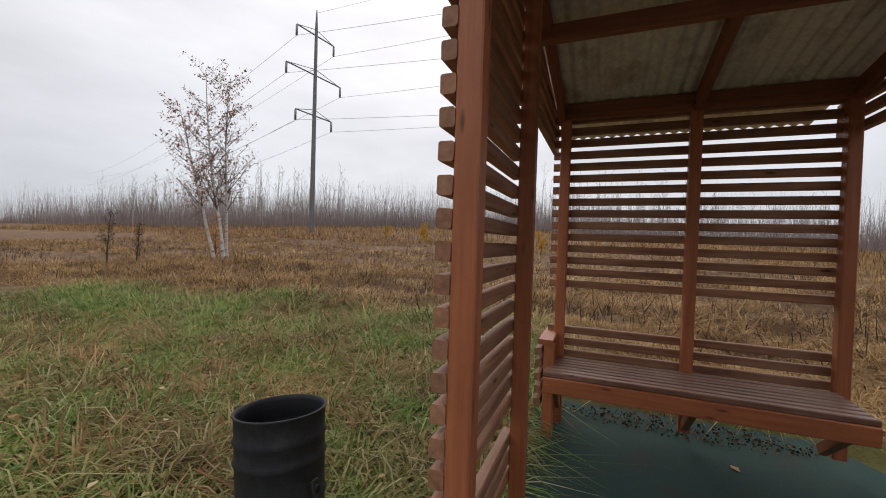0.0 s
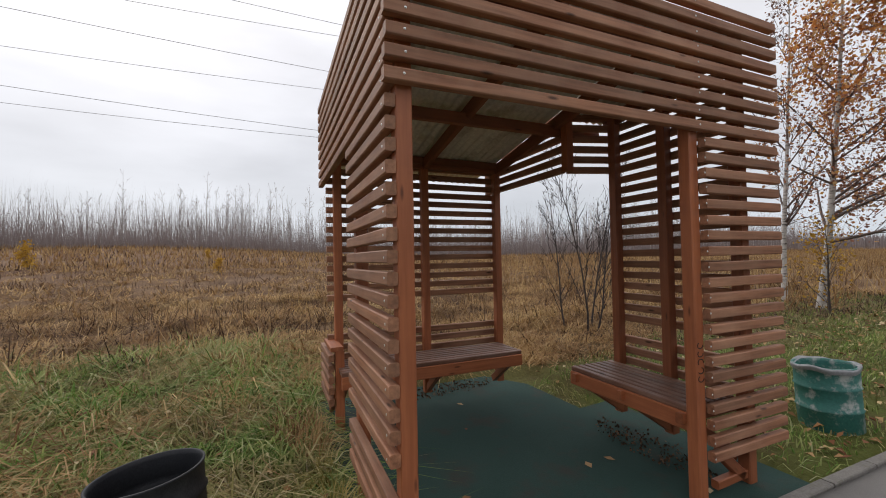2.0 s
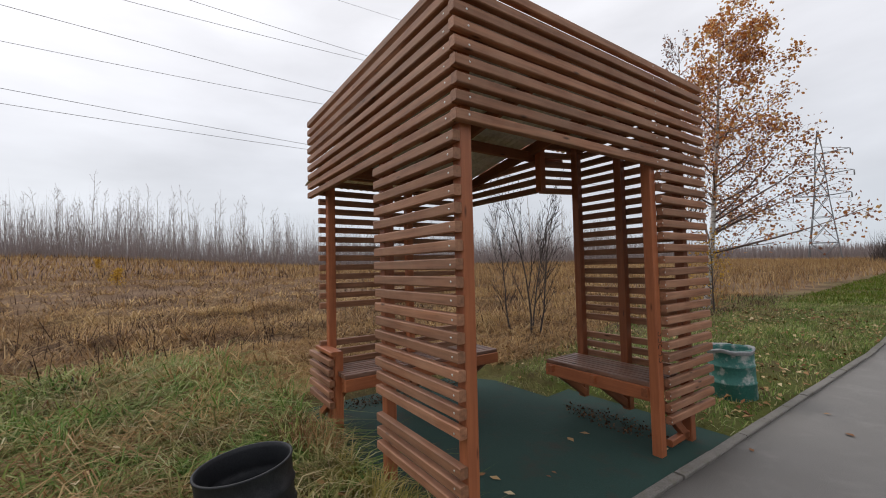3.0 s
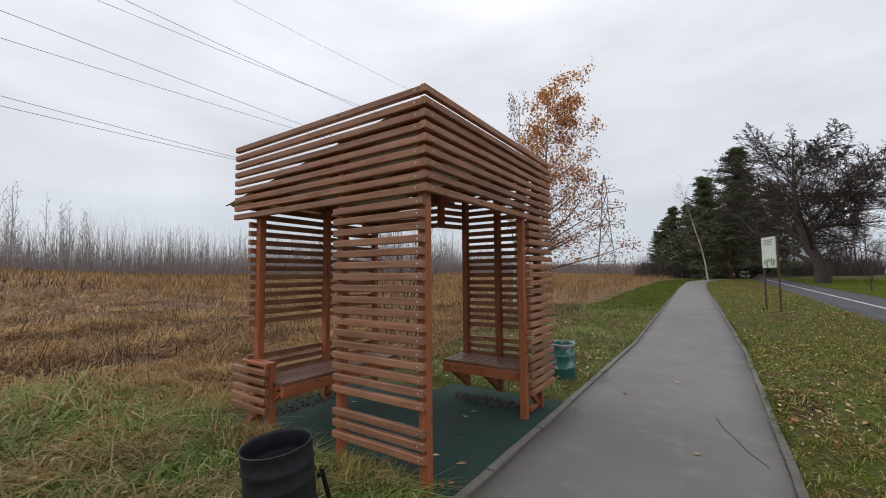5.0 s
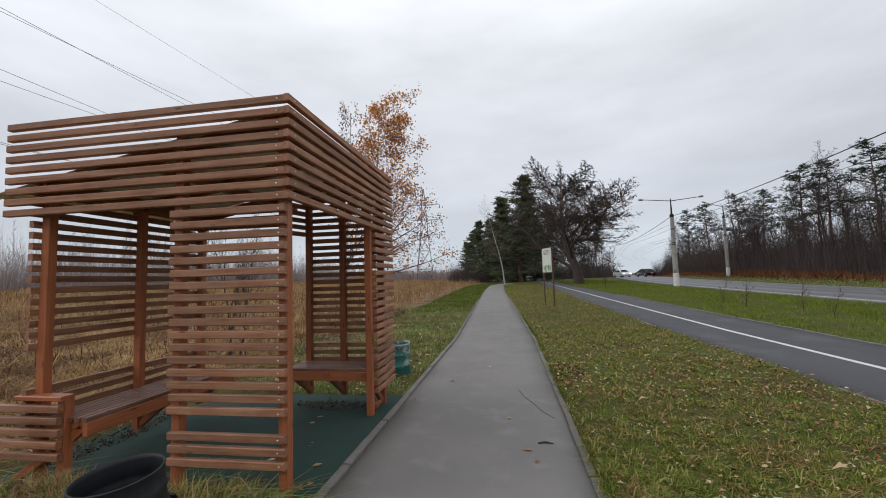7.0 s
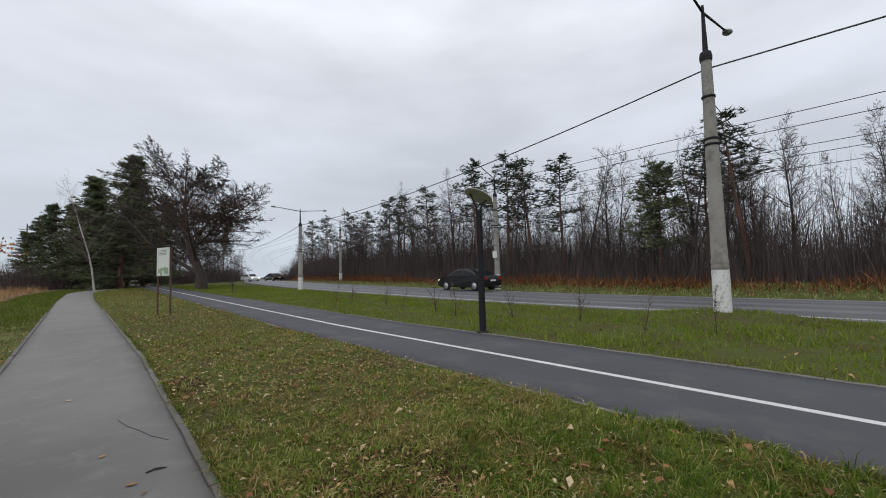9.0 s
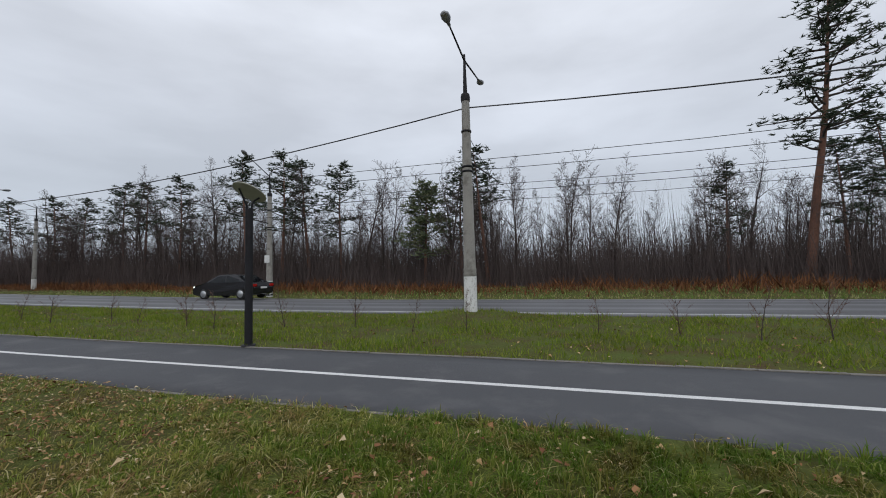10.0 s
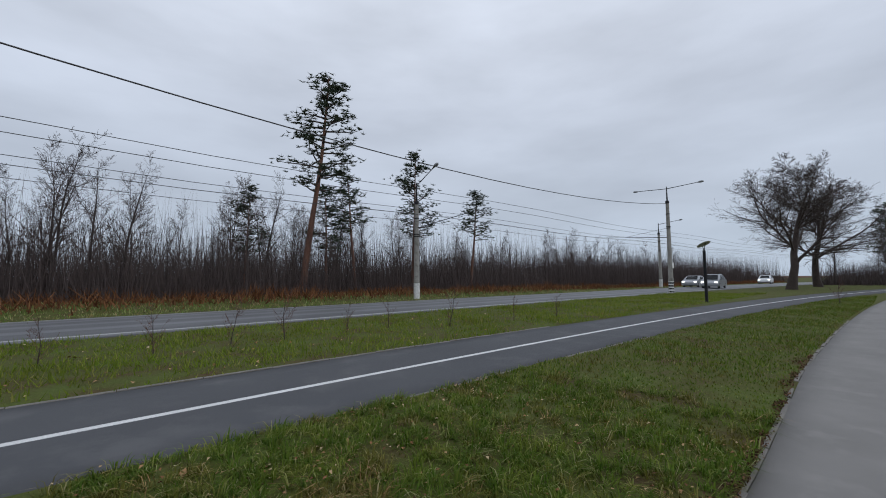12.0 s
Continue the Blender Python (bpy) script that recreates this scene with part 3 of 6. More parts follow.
def land(x, y):
    x, y = np.asarray(x, float), np.asarray(y, float)
    field = smooth01(-2.6, -6.0, x)
    z = 0.012 + 0.012 * wave(x, y) + field * (0.05 + 0.10 * wave(0.7 * x, 0.7 * y))
    z = z + smooth01(-8, -75, x) * (1.3 + 2.4 * smooth01(30, -20, y))
    for cx, hw in ((path_x(y), PATH_W + 0.02), (bike_x(y), BIKE_W), (road_x(y), ROAD_W)):
        z = np.where(np.abs(x - cx) < hw, -0.06, z)
    pad = (x > -2.6) & (x < 0.3) & (y > PAD_Y0) & (y < PAD_Y1)
    z = np.where(pad, -0.05, z)
    z = z + 0.22 * np.exp(-((x - 13.8) ** 2 + (y - 0.45) ** 2) / 3.0) * (np.abs(x - bike_x(y)) > BIKE_W)
    z = z + 0.45 * smooth01(23.5, 28.0, x - np.maximum(0, y - 10) ** 2 * 0.0015)
    return z + rise(y)


def free(x, y, margin=0.0):
    """True where turf lies open: off the paths, the road and the rubber pad."""
    ok = np.ones(len(x), bool)
    for cx, hw in ((path_x(y), PATH_W + 0.07), (bike_x(y), BIKE_W + 0.02), (road_x(y), ROAD_W + 0.1)):
        ok &= np.abs(x - cx) > hw + margin
    ok &= ~((x > -2.5) & (x < 0.25) & (y > PAD_Y0) & (y < 1.95))
    ok &= ~((x > -1.4) & (x < 0.25) & (y > 1.9) & (y < PAD_Y1))
    return ok


def axis_steps(edges):
    out = []
    for a, b, n in edges:
        out += list(np.linspace(a, b, n, endpoint=False))
    return np.array(out + [edges[-1][1]])


gx = axis_steps([(-2500, -300, 8), (-300, -80, 14), (-80, -20, 30), (-20, -6, 40), (-6, 6, 100), (6, 30, 60), (30, 80, 25), (80, 300, 10), (300, 2500, 8)])
gy = axis_steps([(-2500, -300, 8), (-300, -80, 14), (-80, -20, 30), (-20, -6, 45), (-6, 6, 100), (6, 30, 60), (30, 80, 25), (80, 300, 14), (300, 2500, 8)])
GX, GY = np.meshgrid(gx, gy, indexing="ij")
GZ = land(GX, GY)
idx = np.arange(GX.size).reshape(GX.shape)
gf = np.stack([idx[:-1, :-1], idx[1:, :-1], idx[1:, 1:], idx[:-1, 1:]], -1).reshape(-1, 4)
thing("ground", Matrix.Identity(4), "uneven autumn turf running out into a dry brown field", "ground", kind="structure",
      me=mesh_np("ground", np.stack([GX, GY, GZ], -1), gf, True), material=M_GROUND)


def ribbon(name, cx, hw, y0, y1, z, material, label, steps=120, off=0.0, crown=0.0):
    ys = np.linspace(y0, y1, steps)
    us = np.linspace(-1, 1, 7)
    X = cx(ys)[:, None] + off + us[None] * hw
    Z = z + crown * (1 - us[None] ** 2) + 0 * X + rise(ys)[:, None]
    Y = ys[:, None] + 0 * X
    i = np.arange(X.size).reshape(X.shape)
    f = np.stack([i[:-1, :-1], i[:-1, 1:], i[1:, 1:], i[1:, :-1]], -1).reshape(-1, 4)
    uv = np.stack([(us[None] * 0.5 + 0.5) + 0 * X, Y * 0.1], -1).reshape(-1, 2)
    # a skirt gives the slab its thickness
    v = np.stack([X, Y, Z], -1).reshape(-1, 3)
    low = v.copy()
    low[:, 2] -= 0.07
    n = len(v)
    e1, e2 = i[:, 0], i[:, -1]
    sk = np.concatenate([np.stack([e1[:-1], e1[1:], e1[1:] + n, e1[:-1] + n], -1), np.stack([e2[1:], e2[:-1], e2[:-1] + n, e2[1:] + n], -1)])
    return thing(name, Matrix.Identity(4), label, name.replace("_", " "), kind="structure",
                 me=mesh_np(name, np.concatenate([v, low]), np.concatenate([f, sk]), False, np.concatenate([uv, uv])), material=material)


footpath = ribbon("pavement", path_x, PATH_W, -90, 61, 0.0, M_PATH, "pale grey asphalt footpath between low concrete kerbs", 200)
bike = ribbon("cycle_path", bike_x, BIKE_W, -120, 160, 0.0, M_BIKE, "dark grey asphalt cycle path beside the lawn", 200)
road = ribbon("road", road_x, ROAD_W, -220, 260, 0.02, M_ROAD, "worn grey two-lane asphalt road before the woods", 200, crown=0.10)


def stripe(name, cx, off, hw, y0, y1, z, label, material, steps=160):
    ob = ribbon(name, cx, hw, y0, y1, z, material, label, steps, off)
    return tagged(ob, category="road marking")


stripe("cycle_path_line", bike_x, -0.08, 0.05, -120, 160, 0.004, "solid white painted line along the cycle path", M_LINE)
stripe("road_edge_line", road_x, -3.15, 0.07, -150, 200, 0.045, "worn pale edge line on the road", M_FADED)
stripe("road_edge_line", road_x, 3.15, 0.07, -150, 200, 0.045, "worn pale edge line on the road", M_FADED)


def rubber_pad():
    bm = bmesh.new()
    out = [(-2.52, PAD_Y0), (0.182, PAD_Y0), (0.182, PAD_Y1), (-1.36, PAD_Y1), (-1.32, 2.04), (-2.10, 2.02), (-2.55, 1.75)]
    top = [bm.verts.new((x, y, 0.004)) for x, y in out]
    low = [bm.verts.new((x, y, -0.06)) for x, y in out]
    bm.faces.new(top)
    for i in range(len(out)):
        j = (i + 1) % len(out)
        bm.faces.new((top[j], top[i], low[i], low[j]))
    me = bpy.data.meshes.new("rubber_pad")
    bm.to_mesh(me)
    bm.free()
    thing("rubber_pad", Matrix.Identity(4), "dark green rubber crumb pad under the pavilion", "pavement", kind="structure", me=me, material=M_RUBBER)


rubber_pad()

# ---- the slatted pavilion ----
TOP, PITCH, SH, SD = 2.80, 0.087, 0.053, 0.044
POST = 0.07
XB, YB = -2.08, 2.13          # post lines of the back wall and of the bench wall
YR = 1.668                     # last post of the back wall
XW = -0.94                    # free end of the bench wall
XO, YO = -2.36, 2.43
YF, XH = 1.69, -1.09        # front post by the second bench; inner corner of the fascia  # outer corners of the fascia
rs = random.Random(7)
pav = thing("pavilion", Matrix.Identity(4), "brown slatted timber rest pavilion with two built-in benches and tin roof", "pavilion")


def slat_z(i):
    return TOP - i * PITCH - SH / 2


def slat(p, q, z, screws=()):
    j = lambda s: rs.uniform(-s, s)
    ob = beam("slat", (p[0], p[1], z + j(0.002)), (q[0], q[1], z + j(0.002)), SD, SH, M_SLAT, pav, roll=j(1.2))
    return ob


def roof_z(x):
    return 2.735 + 0.187 * x


FX, FY = POST / 2 + SD / 2, -POST / 2 - SD / 2     # slat centre lines of front and south faces
# fascia: nine rows right round the eaves
for i in range(9):
    z = slat_z(i)
    e = rs.uniform(-0.006, 0.006)
    slat((FX, FY - SD / 2 - 0.004 + e), (FX, YO + e), z)                   # front
    slat((XO + e, FY), (FX - SD / 2 - 0.003, FY), z)                         # south
for i in range(3, 9):
    z = slat_z(i)
    if z < roof_z(-1.25) + 0.02:
        slat((XO, YR + POST / 2 + SD / 2), (XH, YR + POST / 2 + SD / 2), z)   # inner return
        slat((XH, YR + 0.06 + SD), (XW - 0.04, YB + 0.03), z)
# south screen
for i in range(9, 30):
    if i == 26:
        continue
    slat((-0.86 + rs.uniform(-0.008, 0.008), FY), (POST / 2 + 0.0, FY), slat_z(i))
# front screen by the second bench
for i in range(9, 30):
    slat((FX, YF + POST / 2 + 0.0), (FX, YO - 0.02 + rs.uniform(-0.008, 0.008)), slat_z(i))
# back wall: rows under the eaves down to a window, then three behind the seat
for i in range(5, 30):
    z = slat_z(i)
    if 0.97 < z < roof_z(XB) or 0.42 < z < 0.69:
        slat((XB - POST / 2 - SD / 2, -0.04), (XB - POST / 2 - SD / 2, YR + 0.05), z)
# bench wall
for i in range(2, 30):
    z = slat_z(i)
    if z > roof_z(-0.5) + 0.0:
        continue
    if z > 0.80 or 0.48 < z < 0.73:
        x1 = -0.02
        x0 = XW - 0.05 if z < roof_z(XW) else max(XW - 0.05, (z - 2.735) / 0.187)
        slat((x0, YB + POST / 2 + SD / 2), (x1, YB + POST / 2 + SD / 2), z)


def post(x, y, z0, z1, w=POST, d=POST):
    return beam("post", (x, y, z0), (x, y, z1), d, w, M_POST, pav, "orange-brown stained square timber post")


post(0, 0, -0.03, 2.70)
post(-0.83, 0.0, -0.03, 2.58)
post(0, YF, -0.03, 2.70)
post(0, YB, -0.03, 2.70)
post(XW / 2 - 0.02, YB, 0.10, 2.62)
post(XW, YB, 0.10, 2.52)
post(XH + 0.045, YR + POST / 2 + 0.03, 2.055, 2.50)
post(XB, 0.048, -0.03, 2.32)
post(XB, 0.87, 0.10, 2.32)
post(XB, YR, 0.10, 2.32)


def rail(p, q, w=0.045, h=0.10):
    return beam("roof_beam", p, q, w, h, M_BEAM, pav, "stained roof timber, its brown darkened for the shade under the roof")


for y in (0.02, 0.87, YR):
    rail((XB - 0.1, y, roof_z(XB - 0.1) - 0.075), (-0.03, y, roof_z(-0.03) - 0.075))
rail((XH + 0.06, YB, roof_z(XH + 0.06) - 0.075), (-0.03, YB, roof_z(-0.03) - 0.075))
for x, y1 in ((-0.08, YB), (-1.12, YB), (XB + 0.02, YR)):
    drop = 0.075 if x < -2 else 0.125
    rail((x, -0.02, roof_z(x) - drop), (x, y1, roof_z(x) - drop), 0.045, 0.09)
beam("roof_beam", (XB + 0.045, 0.03, 2.305), (XB + 0.045, YR, 2.305), 0.025, 0.07, M_BEAM, pav, "stained roof timber, its brown darkened for the shade under the roof")


def roof_sheet(x0, x1, y0, y1):
    """Corrugated sheet, its waves running down the slope."""
    ys = np.arange(y0, y1, 0.0095)
    xs = np.linspace(x0, x1, 8)
    X, Y = np.meshgrid(xs, ys, indexing="ij")
    Z = roof_z(X) + 0.009 * np.sin(2 * np.pi * Y / 0.076)
    v = np.stack([X, Y, Z], -1).reshape(-1, 3)
    i = np.arange(X.size).reshape(X.shape)
    f = np.stack([i[:-1, :-1], i[1:, :-1], i[1:, 1:], i[:-1, 1:]], -1).reshape(-1, 4)
    ob = part("roof_sheet", mesh_np("roof_sheet", v, f, True), M_ROOF, pav, None, "grey corrugated metal roofing sheet")
    s = ob.modifiers.new("thickness", "SOLIDIFY")
    s.thickness = 0.0015


roof_sheet(-2.64, -0.005, -0.03, 1.68)
roof_sheet(XH - 0.05, -0.005, 1.685, YB + 0.10)


def bench(p, along, into, length, depth, z=0.505, label=""):
    """A slatted seat: p is the front corner of its top, along its front, into towards the backrest."""
    p, a, b = Vector((*p, 0)), Vector((*along, 0)), Vector((*into, 0))
    q = p + a * length
    up = Vector((0, 0, 1))
    front = beam("bench", p + b * 0.02 + up * (z - 0.085), q + b * 0.02 + up * (z - 0.085), 0.04, 0.10, M_POST, pav, label)
    n = 7
    gap = depth / n
    for k in range(n):
        o = b * (0.035 + gap * k)
        beam("seat_slat", p + o + up * (z - 0.018), q + o + up * (z - 0.018), gap * 0.74, 0.034, M_SEAT, front)
    return front, p, q, a, b


b1 = bench((-1.605, -0.0), (0, 1), (-1, 0), 1.63, 0.44, label="front board of the built-in bench at the back")
b2 = bench((-0.99, 1.66), (1, 0), (0, 1), 0.955, 0.43, label="front board of the built-in bench by the footpath end")


def bracket(front, base, reach, into):
    """Bearer under a seat with its slanting strut to the post."""
    base, into = Vector(base), Vector((*into, 0))
    up = Vector((0, 0, 1))
    tip = base - into * reach
    beam("bearer", tip + up * 0.435, base + up * 0.435, 0.045, 0.06, M_POST, front)
    beam("strut", base + up * 0.14, tip + into * 0.06 + up * 0.42, 0.045, 0.065, M_POST, front)


for y in (0.05, 0.87, YR - 0.08):
    bracket(b1[0], (XB + 0.02, y, 0), 0.43, (-1, 0))
for x in (XW + 0.02, -0.49, -0.06):
    bracket(b2[0], (x, YB - 0.02, 0), 0.48, (0, 1))
# arm rest at the end of the first bench
post(-1.815, 0.012, -0.03, 0.64)
beam("arm_rest", (-1.77, -0.012, 0.655), (XB - 0.12, -0.012, 0.655), 0.10, 0.035, M_POST, pav, "orange-brown stained arm rest board")
for k, z in enumerate((0.585, 0.50, 0.412, 0.325, 0.238)):
    slat((-1.775 + rs.uniform(-0.01, 0.01), FY), (XO + 0.02 + rs.uniform(-0.01, 0.01), FY), z)
beam("strut", (XB - 0.16, 0.0, 0.03), (-1.90, 0.0, 0.26), 0.045, 0.06, M_POST, pav)
beam("strut", (0.0, YB - 0.06, 0.05), (0.0, 1.86, 0.235), 0.045, 0.06, M_POST, pav)
beam("strut", (0.0, YB - 0.30, 0.05), (0.0, YB - 0.02, 0.06), 0.045, 0.05, M_POST, pav)

# screw heads at the slat ends
sm = lathe([(0.0, 0.0025), (0.004, 0.002), (0.006, 0.0)], 8)
screw_me = bpy.data.meshes.new("screw_head")
sm.to_mesh(screw_me)
sm.free()
screw_me.materials.append(M_SCREW)
for i in range(9):
    for y in (-0.005, YF):
        part("screw_head", screw_me, None, pav, pose(FX + SD / 2, y + rs.uniform(-0.006, 0.006), slat_z(i) + rs.uniform(-0.006, 0.006), 0, 90, 0))
    part("screw_head", screw_me, None, pav, pose(-0.02 + rs.uniform(-0.006, 0.006), FY - SD / 2, slat_z(i) + rs.uniform(-0.006, 0.006), 90, 0, 0))
for i in range(9, 30):
    if i != 26:
        part("screw_head", screw_me, None, pav, pose(-0.01 + rs.uniform(-0.006, 0.006), FY - SD / 2, slat_z(i) + rs.uniform(-0.006, 0.006), 90, 0, 0))
    part("screw_head", screw_me, None, pav, pose(FX + SD / 2, 1.72 + rs.uniform(-0.006, 0.006), slat_z(i) + rs.uniform(-0.006, 0.006), 0, 90, 0))


def scrawl():
    """Unreadable dark marks daubed down the post."""
    segs = []
    z = 0.86
    for k in range(5):
        n = 9
        a0 = rs.uniform(0, 6)
        pts = [(0.0362, YF + 0.022 * math.cos(a0 + t * 4.6 / n), z + 0.017 * math.sin(a0 + t * 4.6 / n)) for t in range(n)]
        segs += [(*p, *q, 0.003, 0.003) for p, q in zip(pts, pts[1:])]
        z -= 0.046
    tagged(part("scrawl", tube_mesh("scrawl", segs, 4), M_GRAFF, pav), "dark unreadable scrawl on the post", kind="stuff")


scrawl()

# ---- litter bins ----


def black_bin(x, y):
    b = thing("litter_bin", pose(x, y, float(land(x, y)), 0, 0, 78), "black painted steel litter bin hung on a frame, leaning", "litter bin")
    tilt = pose(x, y, float(land(x, y)) + 0.085, 5, -3, 0)
    R, H = 0.182, 0.49
    prof = [(0.0, 0.0), (R * 0.93, 0.0), (R * 0.955, 0.02)]
    for z in (0.14, 0.30, 0.385):
        prof += [(R * (0.95 + 0.05 * z / H), z - 0.012), (R * (0.97 + 0.05 * z / H) + 0.004, z), (R * (0.95 + 0.05 * z / H), z + 0.012)]
    prof += [(R, H - 0.012), (R + 0.005, H - 0.006), (R + 0.005, H), (R - 0.004, H), (R - 0.006, H - 0.02)]
    for z in (0.385, 0.30, 0.14):
        prof += [(R * (0.95 + 0.05 * z / H) - 0.005, z + 0.012), (R * (0.965 + 0.05 * z / H), z), (R * (0.95 + 0.05 * z / H) - 0.005, z - 0.012)]
    prof += [(R * 0.92, 0.012), (0.0, 0.012)]
    part("bin_body", lathe(prof, 40), M_BIN, b, tilt)
    for s in (-1, 1):
        p0 = AT[b.name] @ Vector((s * (R + 0.13), 0.0, -0.02))
        p1 = AT[b.name] @ Vector((s * (R + 0.022), 0.0, 0.36))
        beam("frame_leg", p0, p1, 0.04, 0.012, M_BIN, b, "flat steel upright of the frame")
        part("pivot", lathe([(0.0, -0.012), (0.014, -0.012), (0.014, 0.03), (0.0, 0.03)], 12), M_IRON, b, AT[b.name] @ pose(s * (R + 0.03), 0, 0.33, 0, -90 * s, 0))
    beam("frame_foot", AT[b.name] @ Vector((-R - 0.13, 0, 0.0)), AT[b.name] @ Vector((R + 0.13, 0, 0.0)), 0.035, 0.012, M_BIN, b)


black_bin(-0.285, -0.875)


def green_bin(x, y):
    b = thing("litter_bin", pose(x, y, float(land(x, y)) - 0.01, 1.5, -2, 0) @ Matrix.Scale(0.82, 4), "battered green drum litter bin with flaking paint on the grass", "litter bin")
    R, H = 0.235, 0.60
    prof = [(0.0, 0.0), (R - 0.01, 0.0), (R, 0.012), (R, 0.19), (R + 0.009, 0.20), (R, 0.21), (R, 0.39), (R + 0.009, 0.40), (R, 0.41), (R, H - 0.02),
            (R + 0.010, H - 0.012), (R + 0.010, H), (R - 0.008, H), (R - 0.010, H - 0.03), (R - 0.012, 0.05), (0.0, 0.05)]
    bm = lathe(prof, 40)
    for v in bm.verts:
        a = math.atan2(v.co.y, v.co.x)
        k = 1 + 0.022 * math.sin(2 * a + 0.7) * (v.co.z / H) + 0.010 * math.sin(5 * a + 9 * v.co.z)
        v.co.x *= k
        v.co.y *= k
    part("drum", bm, M_GREEN, b)
    liner = lathe([(R - 0.013, 0.585), (R + 0.016, 0.606), (R + 0.02, 0.585), (R + 0.012, 0.555)], 40)
    for v in liner.verts:
        a = math.atan2(v.co.y, v.co.x)
        v.co.z += 0.012 * math.sin(3 * a) + 0.006 * math.sin(7 * a)
    part("rim", liner, M_GALV, b, None, "scuffed bare rim")


green_bin(-0.20, 3.53)

# ---- kerbs ----


def kerb_line(name, label, cx, side, half, y0, y1, length, width, top, jitter):
    ys = np.arange(y0, y1, length)
    root = thing(name, Matrix.Identity(4), label, "kerb", kind="structure")
    me = beam_mesh(length - 0.012, width, 0.16, 0.006, M_KERB)
    for y in ys:
        x0 = float(cx(y)) + side * (half + width / 2)
        x1 = float(cx(y + length)) + side * (half + width / 2)
        ang = math.degrees(math.atan2(length, x1 - x0))
        m = pose((x0 + x1) / 2 + rs.uniform(-jitter, jitter), y + length / 2, top - 0.08 + float(rise(y + length / 2)) + rs.uniform(-jitter, jitter), rs.uniform(-1.5, 1.5), rs.uniform(-0.5, 0.5), ang + rs.uniform(-0.5, 0.5))
        part("kerbstone", me, M_KERB, root, m)


# ---- street furniture ----


def street_pole(x, y, h, label, arms, sign=False, lean=0.0, white=1.15, r0=0.21, r1=0.135):
    z0 = float(land(x, y))
    p = thing("street_lamp", pose(x, y, z0 - 0.05, lean, 0, 0), label, "street lamp", "lamp poles along the road")
    prof = [(r0, white), (r0 + 0.012, white + 0.02), (r0 + 0.012, white + 0.10), (r0, white + 0.13), (r0 + 0.010, white + 0.17), (r0 + 0.010, white + 0.24), (r0 * 0.97, white + 0.27)]
    part("pole", lathe(prof + [(r1, h)], 18), M_CONC, p, None, "tapered grey concrete pole")
    part("painted_foot", lathe([(r0 * 1.06, 0.0), (r0 * 1.04, white)], 18), M_WHITE, p, None, "white-washed foot of the pole")
    part("pole_cap", lathe([(r1 + 0.02, h - 0.12), (r1 + 0.03, h), (r1 + 0.01, h + 0.12), (0.07, h + 0.16), (0.0, h + 0.16)], 16), M_IRON, p)
    for zz in (h - 1.15, h - 2.3, h - 2.45):
        rr = r0 + (r1 - r0) * zz / h
        part("band", lathe([(rr + 0.004, zz), (rr + 0.03, zz + 0.01), (rr + 0.03, zz + 0.06), (rr + 0.004, zz + 0.07)], 16), M_IRON if zz < h - 1 else M_GALV, p)
    part("mast", tube_mesh("mast", [(0, 0, h, 0, 0, h + 1.45, 0.075, 0.035)], 10), M_IRON, p)
    for dx, dz, ll in arms:
        o = (0, 0, h + 1.25)
        e = (dx, 0, h + 1.25 + dz)
        part("lamp_arm", tube_mesh("lamp_arm", [(*o, *e, 0.032, 0.026)], 8), M_IRON, p)
        d = Vector((dx, 0, dz)).normalized()
        head = lathe([(0.0, -0.02), (0.05, 0.0), (0.06, 0.14), (0.11, 0.22), (0.15, 0.36), (0.135, 0.52), (0.06, 0.60), (0.0, 0.61)], 14)
        for v in head.verts:
            v.co.x *= 0.62
            v.co *= ll
        m = AT[p.name] @ Matrix.Translation(e) @ d.to_track_quat("Z", "X").to_matrix().to_4x4()
        part("lamp_head", head, M_GALV, p, m, "grey pear-shaped lamp head")
    if sign:
        part("warning_plate", bm_box(bmesh.new(), -r0 - 0.03, 0, 2.6, 0.02, 0.42, 0.5, 0.008), M_WHITE, p, None, "small white warning plate")
        for k in range(4):
            part("stripe", lathe([(r0 * 1.075, 0.15 + 0.26 * k), (r0 * 1.072, 0.28 + 0.26 * k)], 14), M_IRON, p)
    return p


street_pole(13.8, 0.46, 6.90, "tall tapered concrete street lamp with twin arms and whitewashed foot", [(-1.62, 0.20, 0.92), (2.0, 0.30, 0.92)], r0=0.195, r1=0.125)
street_pole(15.2, 33.0, 5.9, "distant concrete street lamp with twin arms by the road", [(-2.0, 0.2, 0.9), (2.0, 0.2, 0.9)])
street_pole(23.7, -21.2, 6.9, "concrete street lamp across the road, whitewashed foot", [(-1.8, 0.9, 1.0)])
street_pole(23.6, 16.9, 7.0, "concrete street lamp with warning plate and striped foot across the road", [(-1.9, 0.9, 1.0)], True)
street_pole(28.5, 52.0, 7.5, "distant concrete street lamp across the road", [(-1.8, 0.6, 1.0)])
street_pole(14.6, -43.5, 8.45, "distant steel street lamp with twin arms", [(-2.4, 0.15, 1.0), (2.4, 0.15, 1.0)], True)
street_pole(22.0, -62.0, 7.4, "distant concrete street lamp across the road", [(-2.4, 0.3, 1.0)])


